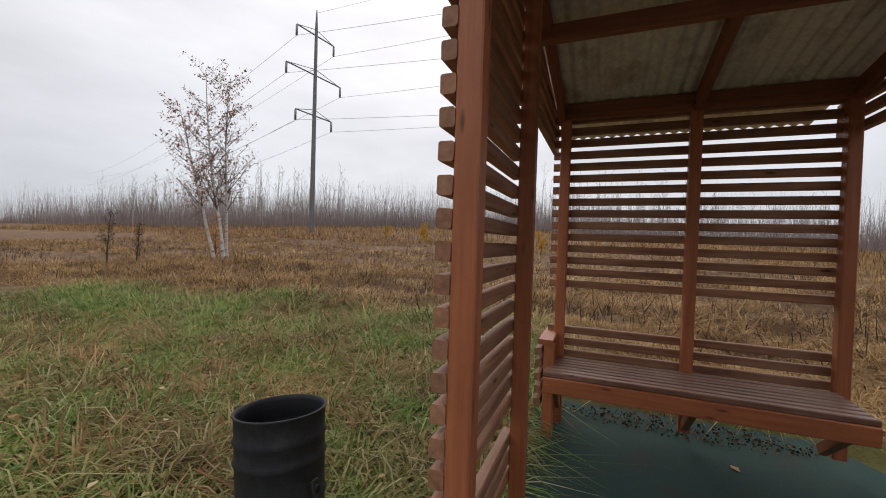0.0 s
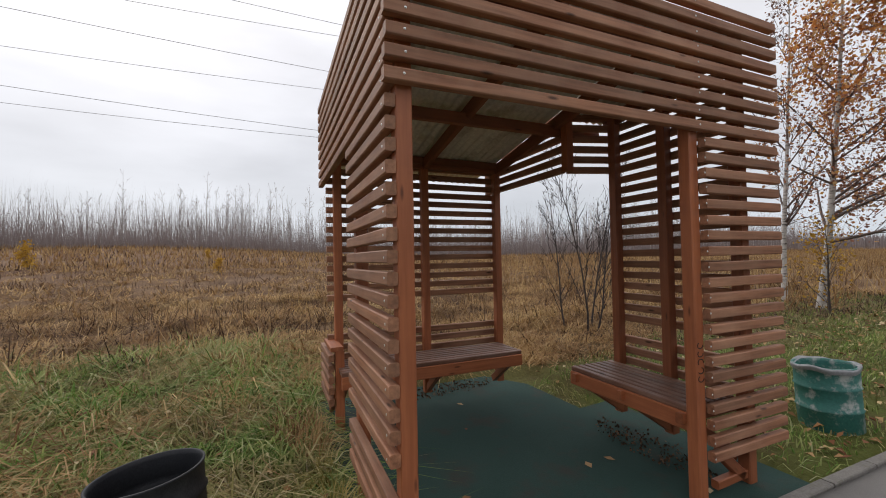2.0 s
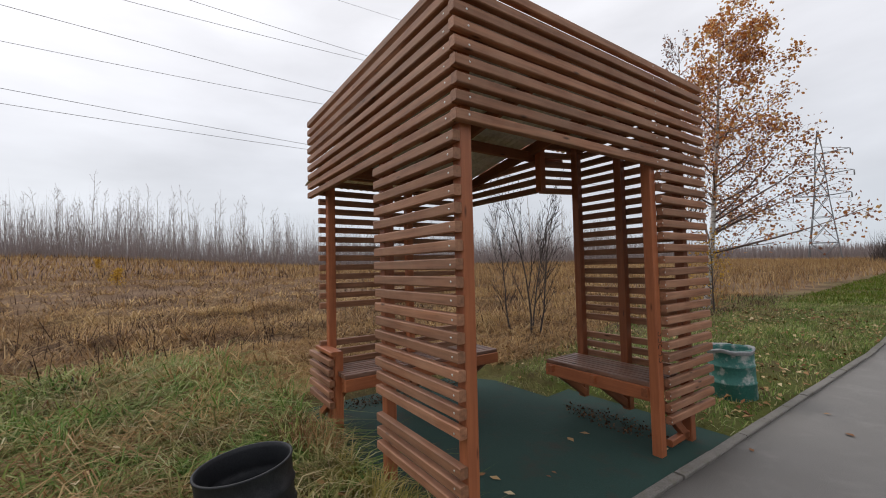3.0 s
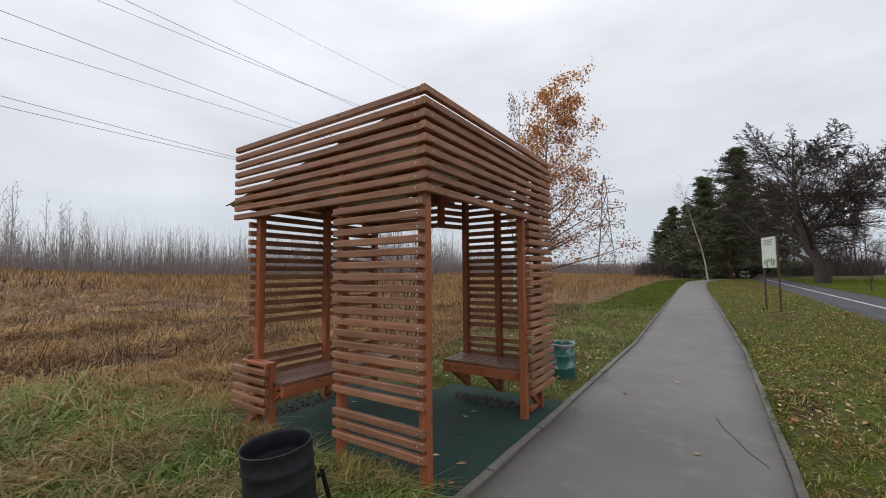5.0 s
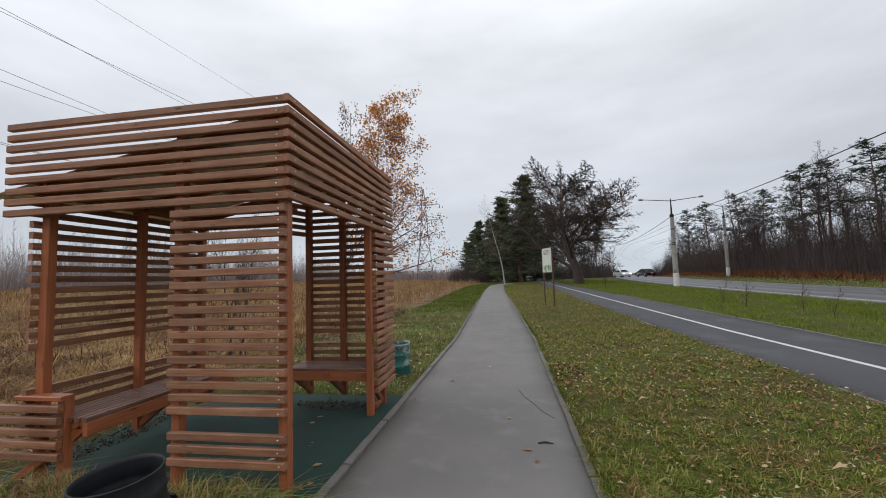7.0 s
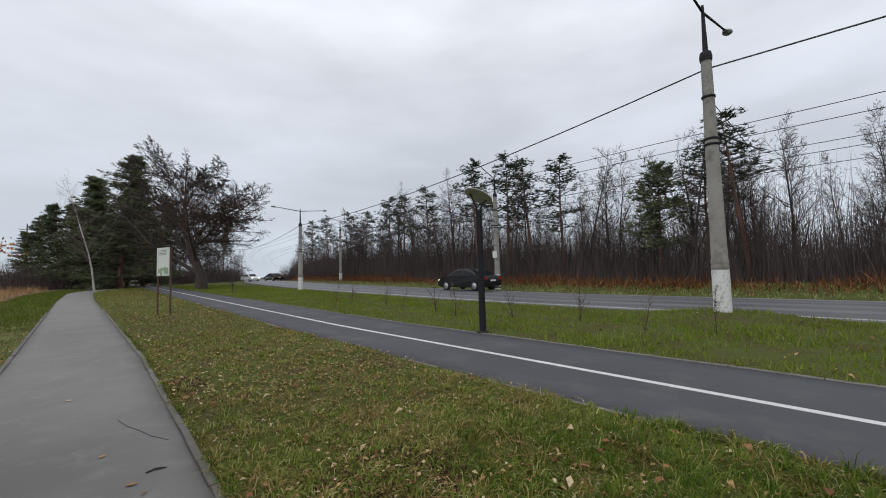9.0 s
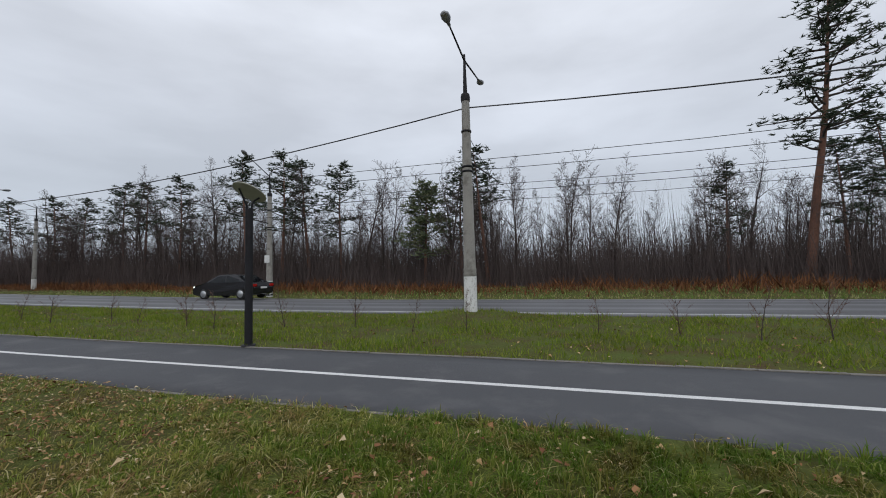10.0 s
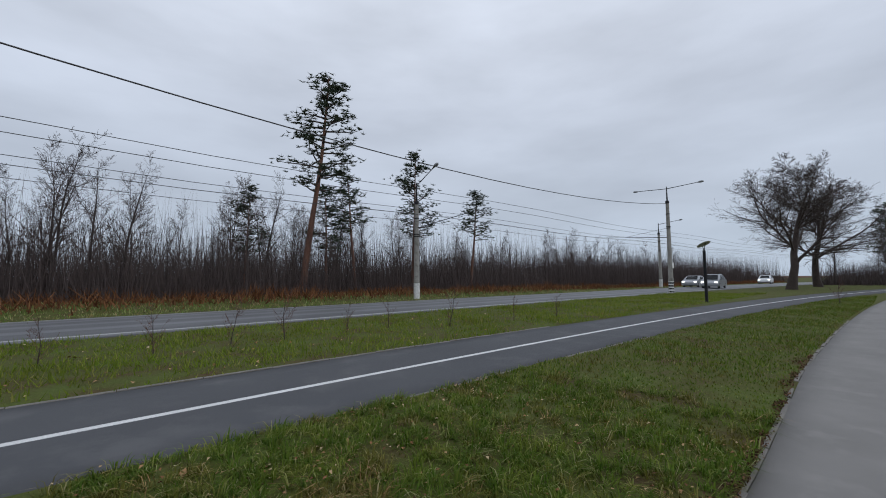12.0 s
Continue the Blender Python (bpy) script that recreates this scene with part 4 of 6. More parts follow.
def park_lamp(x, y, turn):
    z0 = float(land(x, y))
    p = thing("park_lamp", pose(x, y, z0, 0, 0, turn), "dark steel path lamp with a tilted grey dish", "path lamp", "path lamps")
    part("column", tube_mesh("column", [(0, 0, 0, 0, 0, 2.90, 0.080, 0.076)], 16), M_IRON, p)
    part("base_flange", lathe([(0.0, 0.03), (0.14, 0.03), (0.15, 0.0)], 16), M_IRON, p)
    tilt = Vector((0.50, -0.14, 1.0)).to_track_quat("Z", "Y").to_matrix().to_4x4()
    at = Matrix.Translation((x + 0.01, y, z0 + 3.27)) @ tilt
    ux, uy = 0.61, -0.79
    for s in (-1, 1):
        rise = -0.42 * 0.22 * s
        row = [(s * 0.04 * ux, s * 0.04 * uy, 2.86), (s * 0.05 * ux, s * 0.05 * uy, 2.98), (s * 0.10 * ux, s * 0.10 * uy, 3.08), (s * 0.20 * ux, s * 0.20 * uy, 3.24 + rise)]
        me = chain_mesh("fork", row, 0.020, 8)
        part("fork", me, M_IRON, p, Matrix.Translation((x, y, z0)))
    dish = lathe([(0.0, 0.005), (0.20, 0.0), (0.345, -0.022), (0.36, -0.018), (0.355, 0.0), (0.20, 0.030), (0.0, 0.04)], 32)
    part("dish", dish, M_GREY, p, at, "tilted round pale grey reflector dish")


park_lamp(8.36, 3.9, 152)
park_lamp(8.2, -29.6, 20)


def sign_board(x, y, turn, half):
    s = thing("notice_board", pose(x, y, float(rise(y)), 0, 0, turn), "pale printed notice board on two brown posts in the grass", "notice board")
    for e in (-half, half):
        top, foot = AT[s.name] @ Vector((0, e, 2.66)), AT[s.name] @ Vector((0, e, 0))
        beam("sign_post", (foot.x, foot.y, float(land(foot.x, foot.y)) - 0.1), top, 0.06, 0.06, M_RUST, s)
    wide = 2 * half - 0.02
    pan = part("panel", bm_box(bmesh.new(), -0.045, 0, 2.08, 0.025, wide, 1.10, 0.004), M_BOARD, s, None, "white panel with a faded green print")
    rr = random.Random(3)
    for k in range(5):
        part("print_patch", bm_box(bmesh.new(), -0.0605, -half + 0.14 + 0.145 * k, 1.68 + rr.uniform(0, 0.18), 0.004, 0.10, rr.uniform(0.10, 0.34)), M_BOARDG, pan)
    for k in range(4):
        part("text_bar", bm_box(bmesh.new(), -0.0605, 0, 2.52 - 0.055 * k, 0.004, wide * rr.uniform(0.4, 0.7), 0.018), M_PYLON, pan)


sign_board(3.36, 16.17, 20.6, 0.455)

# ---- overhead lines ----


def lines(name, label, segs, material, n=5):
    pts = [s[:3] for s in segs] + [segs[-1][3:6]]
    return thing(name, Matrix.Identity(4), label, "cable", me=chain_mesh(name, pts, segs[0][6], n), material=material)


for p, q, sag in (((13.8, 0.46, 6.74), (15.2, 33.0, 6.1), 0.6), ((13.8, 0.46, 6.74), (14.6, -43.5, 8.2), 1.1), ((15.2, 33.0, 6.1), (20.5, 80.0, 7.0), 0.9)):
    lines("overhead_cable", "black cable strung between the lamp poles", wire_segs(p, q, sag, 0.022), M_WIRE)
for off, z in ((-2.2, 5.72), (-1.7, 5.45), (0.9, 5.4), (1.4, 5.2), (2.9, 5.5), (3.3, 5.1)):
    segs = []
    ys = np.linspace(-130, 150, 60)
    for a, b in zip(ys, ys[1:]):
        segs.append((float(road_x(a)) + off, a, z + float(rise(a)) + 0.10 * math.sin(a * 0.21), float(road_x(b)) + off, b, z + float(rise(b)) + 0.10 * math.sin(b * 0.21), 0.012, 0.012))
    lines("trolley_wire", "thin black trolley wire above the road", segs, M_WIRE)
for x, y, s in ((13.8, 0.46, 1), (23.7, -21.2, -1), (23.6, 16.9, -1), (14.6, -43.5, 1)):
    segs = [(x, y, 5.05, x + s * 5.6, y, 5.55, 0.032, 0.022), (x, y, 5.95, x + s * 3.8, y, 5.4, 0.012, 0.012)]
    br = thing("bracket_arm", Matrix.Identity(4), "dark steel bracket arm carrying the trolley wires", "bracket")
    part("arm", tube_mesh("arm", segs[:1], 8), M_IRON, br)
    part("stay", tube_mesh("stay", segs[1:], 6), M_IRON, br)


def power_pole(x, y):
    z0 = float(land(x, y))
    p = thing("power_pole", pose(x, y, z0 + 0.9, 0, 0, 83), "tall slender grey power line pole with three cross arms", "power pole")
    part("mast", lathe([(0.36, -1.2), (0.34, 2.0), (0.2, 27.0), (0.06, 29.5)], 14), M_PYLON, p)
    ends = []
    for z, a in ((25.6, 3.3), (20.2, 4.8), (14.7, 3.2)):
        part("cross_arm", tube_mesh("cross_arm", [(0, -a, z + 0.4, 0, a, z + 0.4, 0.09, 0.09), (0, -a, z + 0.4, 0, 0, z + 1.2, 0.045, 0.045), (0, a, z + 0.4, 0, 0, z + 1.2, 0.045, 0.045)], 6), M_PYLON, p)
        for s in (-1, 1):
            part("insulator", lathe([(0.0, 0.0), (0.15, 0.02), (0.15, 1.35), (0.0, 1.40)], 10), M_INSUL, p, AT[p.name] @ pose(0, s * a, z - 1.05))
            ends.append(AT[p.name] @ Vector((0, s * a, z - 1.05)))
    return ends


def lattice_tower(x, y):
    z0 = float(land(x, y)) - 3
    t = thing("lattice_tower", pose(x, y, z0, 0, 0, 10), "grey steel lattice transmission tower standing far beyond the field", "pylon")
    legs, brace = [], []
    lev = [(0, 3.2), (7, 2.4), (13, 1.75), (18, 1.25), (23, 0.9), (28, 0.7), (33.5, 0.12)]
    cor = [(1, 1), (-1, 1), (-1, -1), (1, -1)]
    for (za, wa), (zb, wb) in zip(lev, lev[1:]):
        for k in range(4):
            c, d = cor[k], cor[(k + 1) % 4]
            legs.append((c[0] * wa, c[1] * wa, za, c[0] * wb, c[1] * wb, zb, 0.10, 0.09))
            brace.append((c[0] * wa, c[1] * wa, za, d[0] * wb, d[1] * wb, zb, 0.06, 0.06))
            brace.append((d[0] * wa, d[1] * wa, za, c[0] * wb, c[1] * wb, zb, 0.06, 0.06))
            brace.append((c[0] * wb, c[1] * wb, zb, d[0] * wb, d[1] * wb, zb, 0.06, 0.06))
    part("legs", tube_mesh("legs", legs, 5), M_PYLON, t)
    part("bracing", tube_mesh("bracing", brace, 4), M_PYLON, t)
    ends = []
    for z, a in ((28, 5.2), (23, 5.6), (18, 5.0)):
        for s in (-1, 1):
            part("cross_arm", tube_mesh("cross_arm", [(s * 0.7, 0.6, z, s * a, 0, z + 0.3, 0.07, 0.05), (s * 0.7, -0.6, z, s * a, 0, z + 0.3, 0.07, 0.05), (s * 0.6, 0, z + 1.5, s * a, 0, z + 0.3, 0.06, 0.05)], 4), M_PYLON, t)
            part("insulator", lathe([(0.0, 0.0), (0.13, 0.02), (0.13, 1.2), (0.0, 1.25)], 8), M_INSUL, t, AT[t.name] @ pose(s * a, 0, z - 1.0))
            ends.append(AT[t.name] @ Vector((s * a, 0, z - 1.0)))
    return ends


PE = power_pole(-43.4, -37.3)
TE = lattice_tower(-25.0, 125.0)
for a, b in zip(PE, TE):
    lines("power_line", "thin overhead power line crossing the field", wire_segs(a, b, 3.2, 0.022, 24), M_HVWIRE)
    d = (a - b).normalized()
    far = a + Vector((-0.346, -0.938, 0)) * 200
    lines("power_line", "thin overhead power line crossing the field", wire_segs(a, (far.x, far.y, a.z), 4.0, 0.022, 24), M_HVWIRE)
lines("power_line", "thin overhead power line crossing the field", wire_segs((-43.4, -37.3, 32.0), (-25.0, 125.0, 30.3), 2.5, 0.016, 24), M_HVWIRE)


def far_mast(x, y, h):
    p = thing("power_pole", pose(x, y, float(land(x, y)) - 0.2), "small distant power line pole with cross arm", "power pole")
    part("mast", tube_mesh("mast", [(0, 0, 0, 0, 0, h, 0.2, 0.14)], 8), M_PYLON, p)
    for a, z in ((1.6, h - 1.5), (1.1, h - 3.4)):
        part("cross_arm", tube_mesh("cross_arm", [(-a, 0, z, a, 0, z, 0.1, 0.1)], 6), M_PYLON, p)


far_mast(-13.5, 150.0, 17.0)

# ---- cars on the road ----


def car(x, y, turn, paint, label, body_h=1.46):
    z = 0.10 + float(rise(y))
    c = thing("car", pose(x, y, z, 0, 0, turn), label, "car")
    L, W = 4.45, 1.74
    side = [(-2.2, 0.32), (-2.22, 0.72), (-2.1, 0.95), (-1.55, 1.0), (-0.95, body_h - 0.05), (-0.3, body_h), (0.45, body_h - 0.04), (1.15, 0.98), (2.0, 0.82), (2.2, 0.62), (2.2, 0.3), (1.8, 0.22), (-1.8, 0.22)]
    bm = bmesh.new()
    lo = []
    for s in (-1, 1):
        lo.append([bm.verts.new((px, s * (W / 2 - (0.16 if pz > 1.1 else 0.0)), pz)) for px, pz in side])
    n = len(side)
    bm.faces.new(lo[0])
    bm.faces.new(list(reversed(lo[1])))
    for i in range(n):
        j = (i + 1) % n
        bm.faces.new((lo[0][j], lo[0][i], lo[1][i], lo[1][j]))
    bmesh.ops.bevel(bm, geom=list(bm.edges), offset=0.045, segments=2, affect="EDGES")
    part("body", bm, paint, c)

    def pane(pts, name="window"):
        b = bmesh.new()
        vs = [b.verts.new(p) for p in pts]
        f = b.faces.new(vs)
        r = bmesh.ops.extrude_face_region(b, geom=[f])
        part(name, b, M_GLASS, c)

    for s in (-1, 1):
        yy, yt = s * (W / 2 + 0.004), s * (W / 2 - 0.125)
        pane([(-1.45, yy, 1.0), (-0.28, yy, 0.99), (-0.28, yt, body_h - 0.10), (-0.9, yt, body_h - 0.13)])
        pane([(-0.2, yy, 0.99), (1.0, yy, 0.98), (0.42, yt, body_h - 0.12), (-0.2, yt, body_h - 0.10)])
    pane([(-1.60, -0.62, 1.04), (-1.60, 0.62, 1.04), (-1.02, 0.55, body_h - 0.06), (-1.02, -0.55, body_h - 0.06)], "rear_window")
    pane([(1.22, -0.66, 1.01), (1.22, 0.66, 1.01), (0.56, 0.56, body_h - 0.05), (0.56, -0.56, body_h - 0.05)], "windscreen")
    for px in (-1.35, 1.35):
        for s in (-1, 1):
            w = part("wheel", lathe([(0.0, -0.1), (0.26, -0.1), (0.315, -0.07), (0.315, 0.07), (0.26, 0.1), (0.0, 0.1)], 20), M_TYRE, c, AT[c.name] @ pose(px, s * (W / 2 - 0.09), 0.315, 90, 0, 0))
            part("rim", lathe([(0.0, 0.0), (0.2, 0.0), (0.21, -0.02)], 16), M_RIM, w, AT[c.name] @ pose(px, s * (W / 2 + 0.022), 0.315, 90 if s < 0 else -90, 0, 0))
    for s in (-1, 1):
        part("tail_light", bm_box(bmesh.new(), -2.19, s * 0.68, 0.80, 0.09, 0.30, 0.15, 0.02), M_TAIL, c)
        part("headlight", bm_box(bmesh.new(), 2.14, s * 0.66, 0.70, 0.10, 0.30, 0.13, 0.02), M_HEAD, c)
    part("number_plate", bm_box(bmesh.new(), -2.235, 0, 0.66, 0.02, 0.5, 0.11), M_PLATE, c)
    return c


car(20.6, 16.9, 91, M_CARBLACK, "black saloon car on the far lane of the road")
car(18.0, -62.0, 91, M_CARSILVER, "silver car coming along the road with lit headlights")
car(15.0, -58.5, 92, M_CARSILVER, "grey estate car coming along the road", 1.6)
car(15.6, -92.0, 93, M_CARWHITE, "white car far down the road")
car(23.5, 80.0, -80, M_CARWHITE, "white car far along the road")
car(26.5, 76.0, 100, M_CARBLACK, "dark car far along the road")

# ---- trees ----


def grow(seed, length, radius, kids, ratio, angle, gnarl, lift, first, steps, taper=0.85, lean=(0, 0, 1)):
    """Limbs as rows for tubes() and their outer points. Lists give one value a level."""
    rr = random.Random(seed)
    levels = len(steps)
    segs, tips = [], []

    def branch(p, d, L, r, lv):
        n = steps[lv]
        s = L / n
        ra = r
        for i in range(n):
            g = gnarl[lv]
            d = (d + Vector((rr.gauss(0, g), rr.gauss(0, g), rr.gauss(0, g * 0.7) + lift[lv]))).normalized()
            q = p + d * s
            f = (i + 1) / n
            rb = max(r * (1 - taper * f), 0.0025)
            segs.append((*p, *q, ra, rb, lv))
            if lv < levels - 1 and f > first[lv]:
                k = kids[lv]
                k = int(k) + (rr.random() < k - int(k))
                for _ in range(k):
                    a = radians(angle[lv] * rr.uniform(0.7, 1.25))
                    side = d.cross(Vector((rr.gauss(0, 1), rr.gauss(0, 1), rr.gauss(0, 1)))).normalized()
                    branch(p + (q - p) * rr.random(), d * math.cos(a) + side * math.sin(a), L * ratio[lv] * (1.15 - 0.75 * f) * rr.uniform(0.7, 1.2), max(rb * 0.55, 0.004), lv + 1)
            if lv >= levels - 2:
                tips.append((*q, lv))
            p, ra = q, rb

    branch(Vector((0, 0, 0)), Vector(lean).normalized(), length, radius, 0)
    return np.array(segs), np.array(tips)


def stem_mesh(main, n):
    """The trunk as one closed, tapering skin."""
    pts = np.concatenate([main[:, 0:3], main[-1:, 3:6]])
    rad = np.concatenate([main[:, 6], main[-1:, 7]])
    rad[0] *= 1.25
    ang = 2 * np.pi * np.arange(n) / n
    ring = np.stack([np.cos(ang), np.sin(ang), 0 * ang], 1)
    v = (pts[:, None] + ring[None] * rad[:, None, None]).reshape(-1, 3)
    i = np.arange(n)
    f = np.stack([i, (i + 1) % n, n + (i + 1) % n, n + i], 1)
    f = (f[None] + (np.arange(len(pts) - 1) * n)[:, None, None]).reshape(-1, 4)
    return mesh_np("trunk", v, f, True)


def crown_mesh(rest, n, thin=0.02):
    """Limbs as round wood, the thin twigs as slivers."""
    fine = rest[:, 6] < thin
    v1, f1 = tubes(rest[~fine][:, :8], n)
    if not fine.any():
        return mesh_np("crown", v1, f1, True)
    v2, f2 = ribbons(rest[fine][:, :8])
    return mesh_np("crown", np.concatenate([v1, v2]), np.concatenate([f1, f2 + len(v1)]), True)


def wood_parts(segs, n_main=7, n_twig=4, thin=0.02):
    main = segs[segs[:, 8] == 0]
    rest = segs[segs[:, 8] > 0]
    return stem_mesh(main, n_main), crown_mesh(rest, n_twig, thin)


def tree_thing(name, seg, label, category, bark, twig, x, y, group="", leaf=None, z=None, turn=0, scale=1.0):
    tr, br = wood_parts(seg)
    t = thing(name, pose(x, y, (float(land(x, y)) if z is None else z) - 0.05, 0, 0, turn) @ Matrix.Scale(scale, 4), label, category, group)
    part("trunk", tr, bark, t)
    tagged(part("crown", br, twig, t), kind="stuff")
    if leaf:
        v, f, m = leaf
        tagged(part("foliage", mesh_np("foliage", v, f), m, t), kind="stuff")
    return t


rng = np.random.default_rng(11)


def scatter_on(tips, n, spread, lv_min=0, zmin=0.0):
    c = tips[(tips[:, 3] >= lv_min) & (tips[:, 2] > zmin)]
    pick = c[rng.integers(0, len(c), n), :3]
    return pick + rng.normal(size=(n, 3)) * spread


# three-stemmed birch clump in the field
for k, (dx, dy, h, lean) in enumerate(((0.0, 0.0, 8.4, (0.05, -0.09, 1)), (-0.35, -0.25, 8.0, (0.0, -0.06, 1)), (0.2, -0.35, 6.9, (0.10, -0.27, 1)))):
    s, t = grow(20 + k, h, 0.075, [2.7, 2.2], [0.30, 0.48], [60, 46], [0.025, 0.07, 0.12], [0.022, 0.05, 0.03], [0.26, 0.12], [16, 6, 3], lean=lean)
    tree_thing("birch_tree", s, "thin white-barked birch in the field with last dull leaves", "birch tree", M_BIRCH, M_PALETWIG, -12.6 + dx, -16.3 + dy, "birch clump", scale=1.09,
               leaf=(*leaf_quads(rng, scatter_on(t, 780 if k < 2 else 900, 0.05, 1, 1.5), 0.095), M_DRYLEAF if k < 2 else M_ROSELEAF))
# low orange leaves about its feet
s, t = grow(31, 1.9, 0.03, [3, 2], [0.5, 0.4], [45, 40], [0.06, 0.1, 0.1], [0, 0.03, 0], [0.05, 0.1], [6, 4, 2])
tree_thing("bush", s, "low bush with orange leaves beside the birches", "bush", M_BARK, M_TWIG, -12.7, -17.0, "", (*leaf_quads(rng, scatter_on(t, 420, 0.12, 1, 0.3), 0.07), M_BIRLEAF))
for k, (x, y, h) in enumerate(((-7.75, -16.2, 2.1), (-8.5, -15.8, 1.5))):
    s, t = grow(33 + k, h, 0.03, [2.5, 2], [0.3, 0.4], [35, 40], [0.03, 0.08, 0.1], [0.03, 0.08, 0.05], [0.15, 0.1], [8, 4, 2])
    tree_thing("dead_shrub", s, "dark leafless shrub standing in the dry field", "shrub", M_BARK, M_BARK, x, y, "shrubs in the field",
               (*leaf_quads(rng, scatter_on(t, 260, 0.05, 1, 0.2), 0.05), M_WEED))

# orange birch beyond the pavilion, its sprays blown over to one side
s, t = grow(41, 7.6, 0.085, [2.8, 2.2, 0.9], [0.33, 0.42, 0.42], [60, 44, 40], [0.02, 0.07, 0.12, 0.15], [0.0, 0.03, -0.03, -0.09], [0.20, 0.12, 0.1], [16, 6, 4, 2], lean=(0.13, -0.03, 1))
main = s[s[:, 8] == 0]


def blown(q, ix, iy, iz):
    cx, cy = np.interp(q[:, iz], main[:, 5], main[:, 3]), np.interp(q[:, iz], main[:, 5], main[:, 4])
    q[:, ix] += 0.27 * np.hypot(q[:, ix] - cx, q[:, iy] - cy)


limbs = s[:, 8] > 0
q = s[limbs]
blown(q, 0, 1, 2)
blown(q, 3, 4, 5)
s[limbs] = q
blown(t, 0, 1, 2)
s[:, 6:8] = np.where(s[:, 8:9] > 1, s[:, 6:8] * 0.6, s[:, 6:8])
pts = scatter_on(t, 15000, 0.11, 2, 0.8)
gold = rng.random(len(pts)) < np.clip((pts[:, 2] - 3.0) / 5.0, 0.08, 0.62)
thin = rng.random(len(pts)) < 0.62
ob = tree_thing("birch_tree", s, "leaning birch with glowing orange leaves behind the pavilion", "birch tree", M_BIRCH, M_PALETWIG, -3.5, 11.0, "", (*leaf_quads(rng, pts[gold], 0.085), M_BIRLEAF))
v, f = leaf_quads(rng, pts[~gold & thin], 0.072)
tagged(part("foliage", mesh_np("foliage", v, f), M_ROSELEAF, ob), "dull pinkish-brown leaves on the lower sprays", kind="stuff")
s, t = grow(47, 2.0, 0.025, [3, 2], [0.5, 0.4], [42, 40], [0.06, 0.1, 0.1], [0, 0.03, 0], [0.05, 0.1], [6, 4, 2])
tree_thing("bush", s, "small yellow-leaved bush under the orange birch", "bush", M_BARK, M_TWIG, -3.0, 10.2, "", (*leaf_quads(rng, scatter_on(t, 420, 0.14, 1, 0.2), 0.07), M_YELLOWLEAF))
s, t = grow(44, 8.1, 0.07, [2.6, 2.0, 1.0], [0.26, 0.4, 0.4], [40, 40, 40], [0.025, 0.08, 0.1, 0.1], [0.02, 0.05, 0.0, 0], [0.25, 0.15, 0.1], [14, 5, 3, 2], lean=(0.05, 0, 1))
tree_thing("birch_tree", s, "slender nearly bare birch behind the pavilion", "birch tree", M_BIRCH, M_PALETWIG, -4.6, 11.8, "", (*leaf_quads(rng, scatter_on(t, 420, 0.06, 1, 4.0), 0.09), M_DRYLEAF))
# bare saplings behind the back corner
for k, (x, y, h, ln) in enumerate(((-3.8, 4.45, 3.5, (0.06, 0.0, 1)), (-4.1, 4.8, 3.2, (-0.10, 0.18, 1)), (-3.7, 4.55, 2.5, (0.12, 0.16, 1)), (-4.25, 4.35, 2.7, (-0.10, 0.02, 1)))):
    s, t = grow(50 + k, h, 0.018, [2.9, 2.0], [0.40, 0.42], [30, 34], [0.05, 0.07, 0.1], [0.03, 0.10, 0.06], [0.18, 0.2], [9, 5, 3], lean=ln)
    tree_thing("sapling", s, "bare dark sapling with fine upright twigs in the grass", "sapling", M_BARK, M_BARK, x, y, "saplings behind the pavilion")

# the great oak
def oak_wood(seed, length, radius, reach, angle, first, spread, fine):
    s, t = grow(seed, length, radius, [2.0, 2.0, 1.9, 1.5], [reach, 0.55, 0.50, 0.60], [angle, 40, 42, 40], [0.06, 0.12, 0.15, 0.18, 0.2], [0.0, 0.05, 0.045, 0.03, 0.02], [first, 0.16, 0.12, 0.1], [9, 9, 6, 4, 2], taper=0.90, lean=(0.05, 0, 1))
    s[:, 6:8] = np.maximum(s[:, 6:8], fine)
    s[:, [0, 1, 3, 4]] *= spread
    t[:, :2] *= spread
    # the crown balances over its trunk
    c = t[:, 0].mean() / np.maximum(t[:, 2] - 1.5, 0).mean()
    for q, iz, ix in ((s, 2, 0), (s, 5, 3), (t, 2, 0)):
        q[:, ix] -= c * np.maximum(q[:, iz] - 1.5, 0)
    k = 1.0 / s[:, 5].max()
    s[:, :6] *= k
    t[:, :3] *= k
    return s, t


s, t = oak_wood(63, 10.5, 0.56, 0.98, 60, 0.14, 1.22, 0.016)
s[:, :6] *= 15.3
t[:, :3] *= 15.3
low = t[(t[:, 2] < 9.5) & (np.abs(t[:, 0]) < 5)]
oak = tree_thing("oak_tree", s, "huge spreading leafless oak beside the cycle path", "oak tree", M_OAK, M_OAK, 9.6, 46.0, "", (*leaf_quads(rng, scatter_on(low, 3000, 0.3, 2, 1.4), 0.13), M_OAKLEAF))
s, t = oak_wood(67, 9.5, 0.44, 0.85, 50, 0.24, 1.3, 0.007)
s[:, :6] *= 15.0
far_oak = tree_thing("oak_tree", s, "broad leafless oak far down the footpath", "oak tree", M_OAK, M_OAK, 8.2, -59.0, "oaks down the path", turn=130)
copy_thing(far_oak, pose(7.4, -74.0, float(land(7.4, -74.0)) - 0.05, 0, 0, 40))


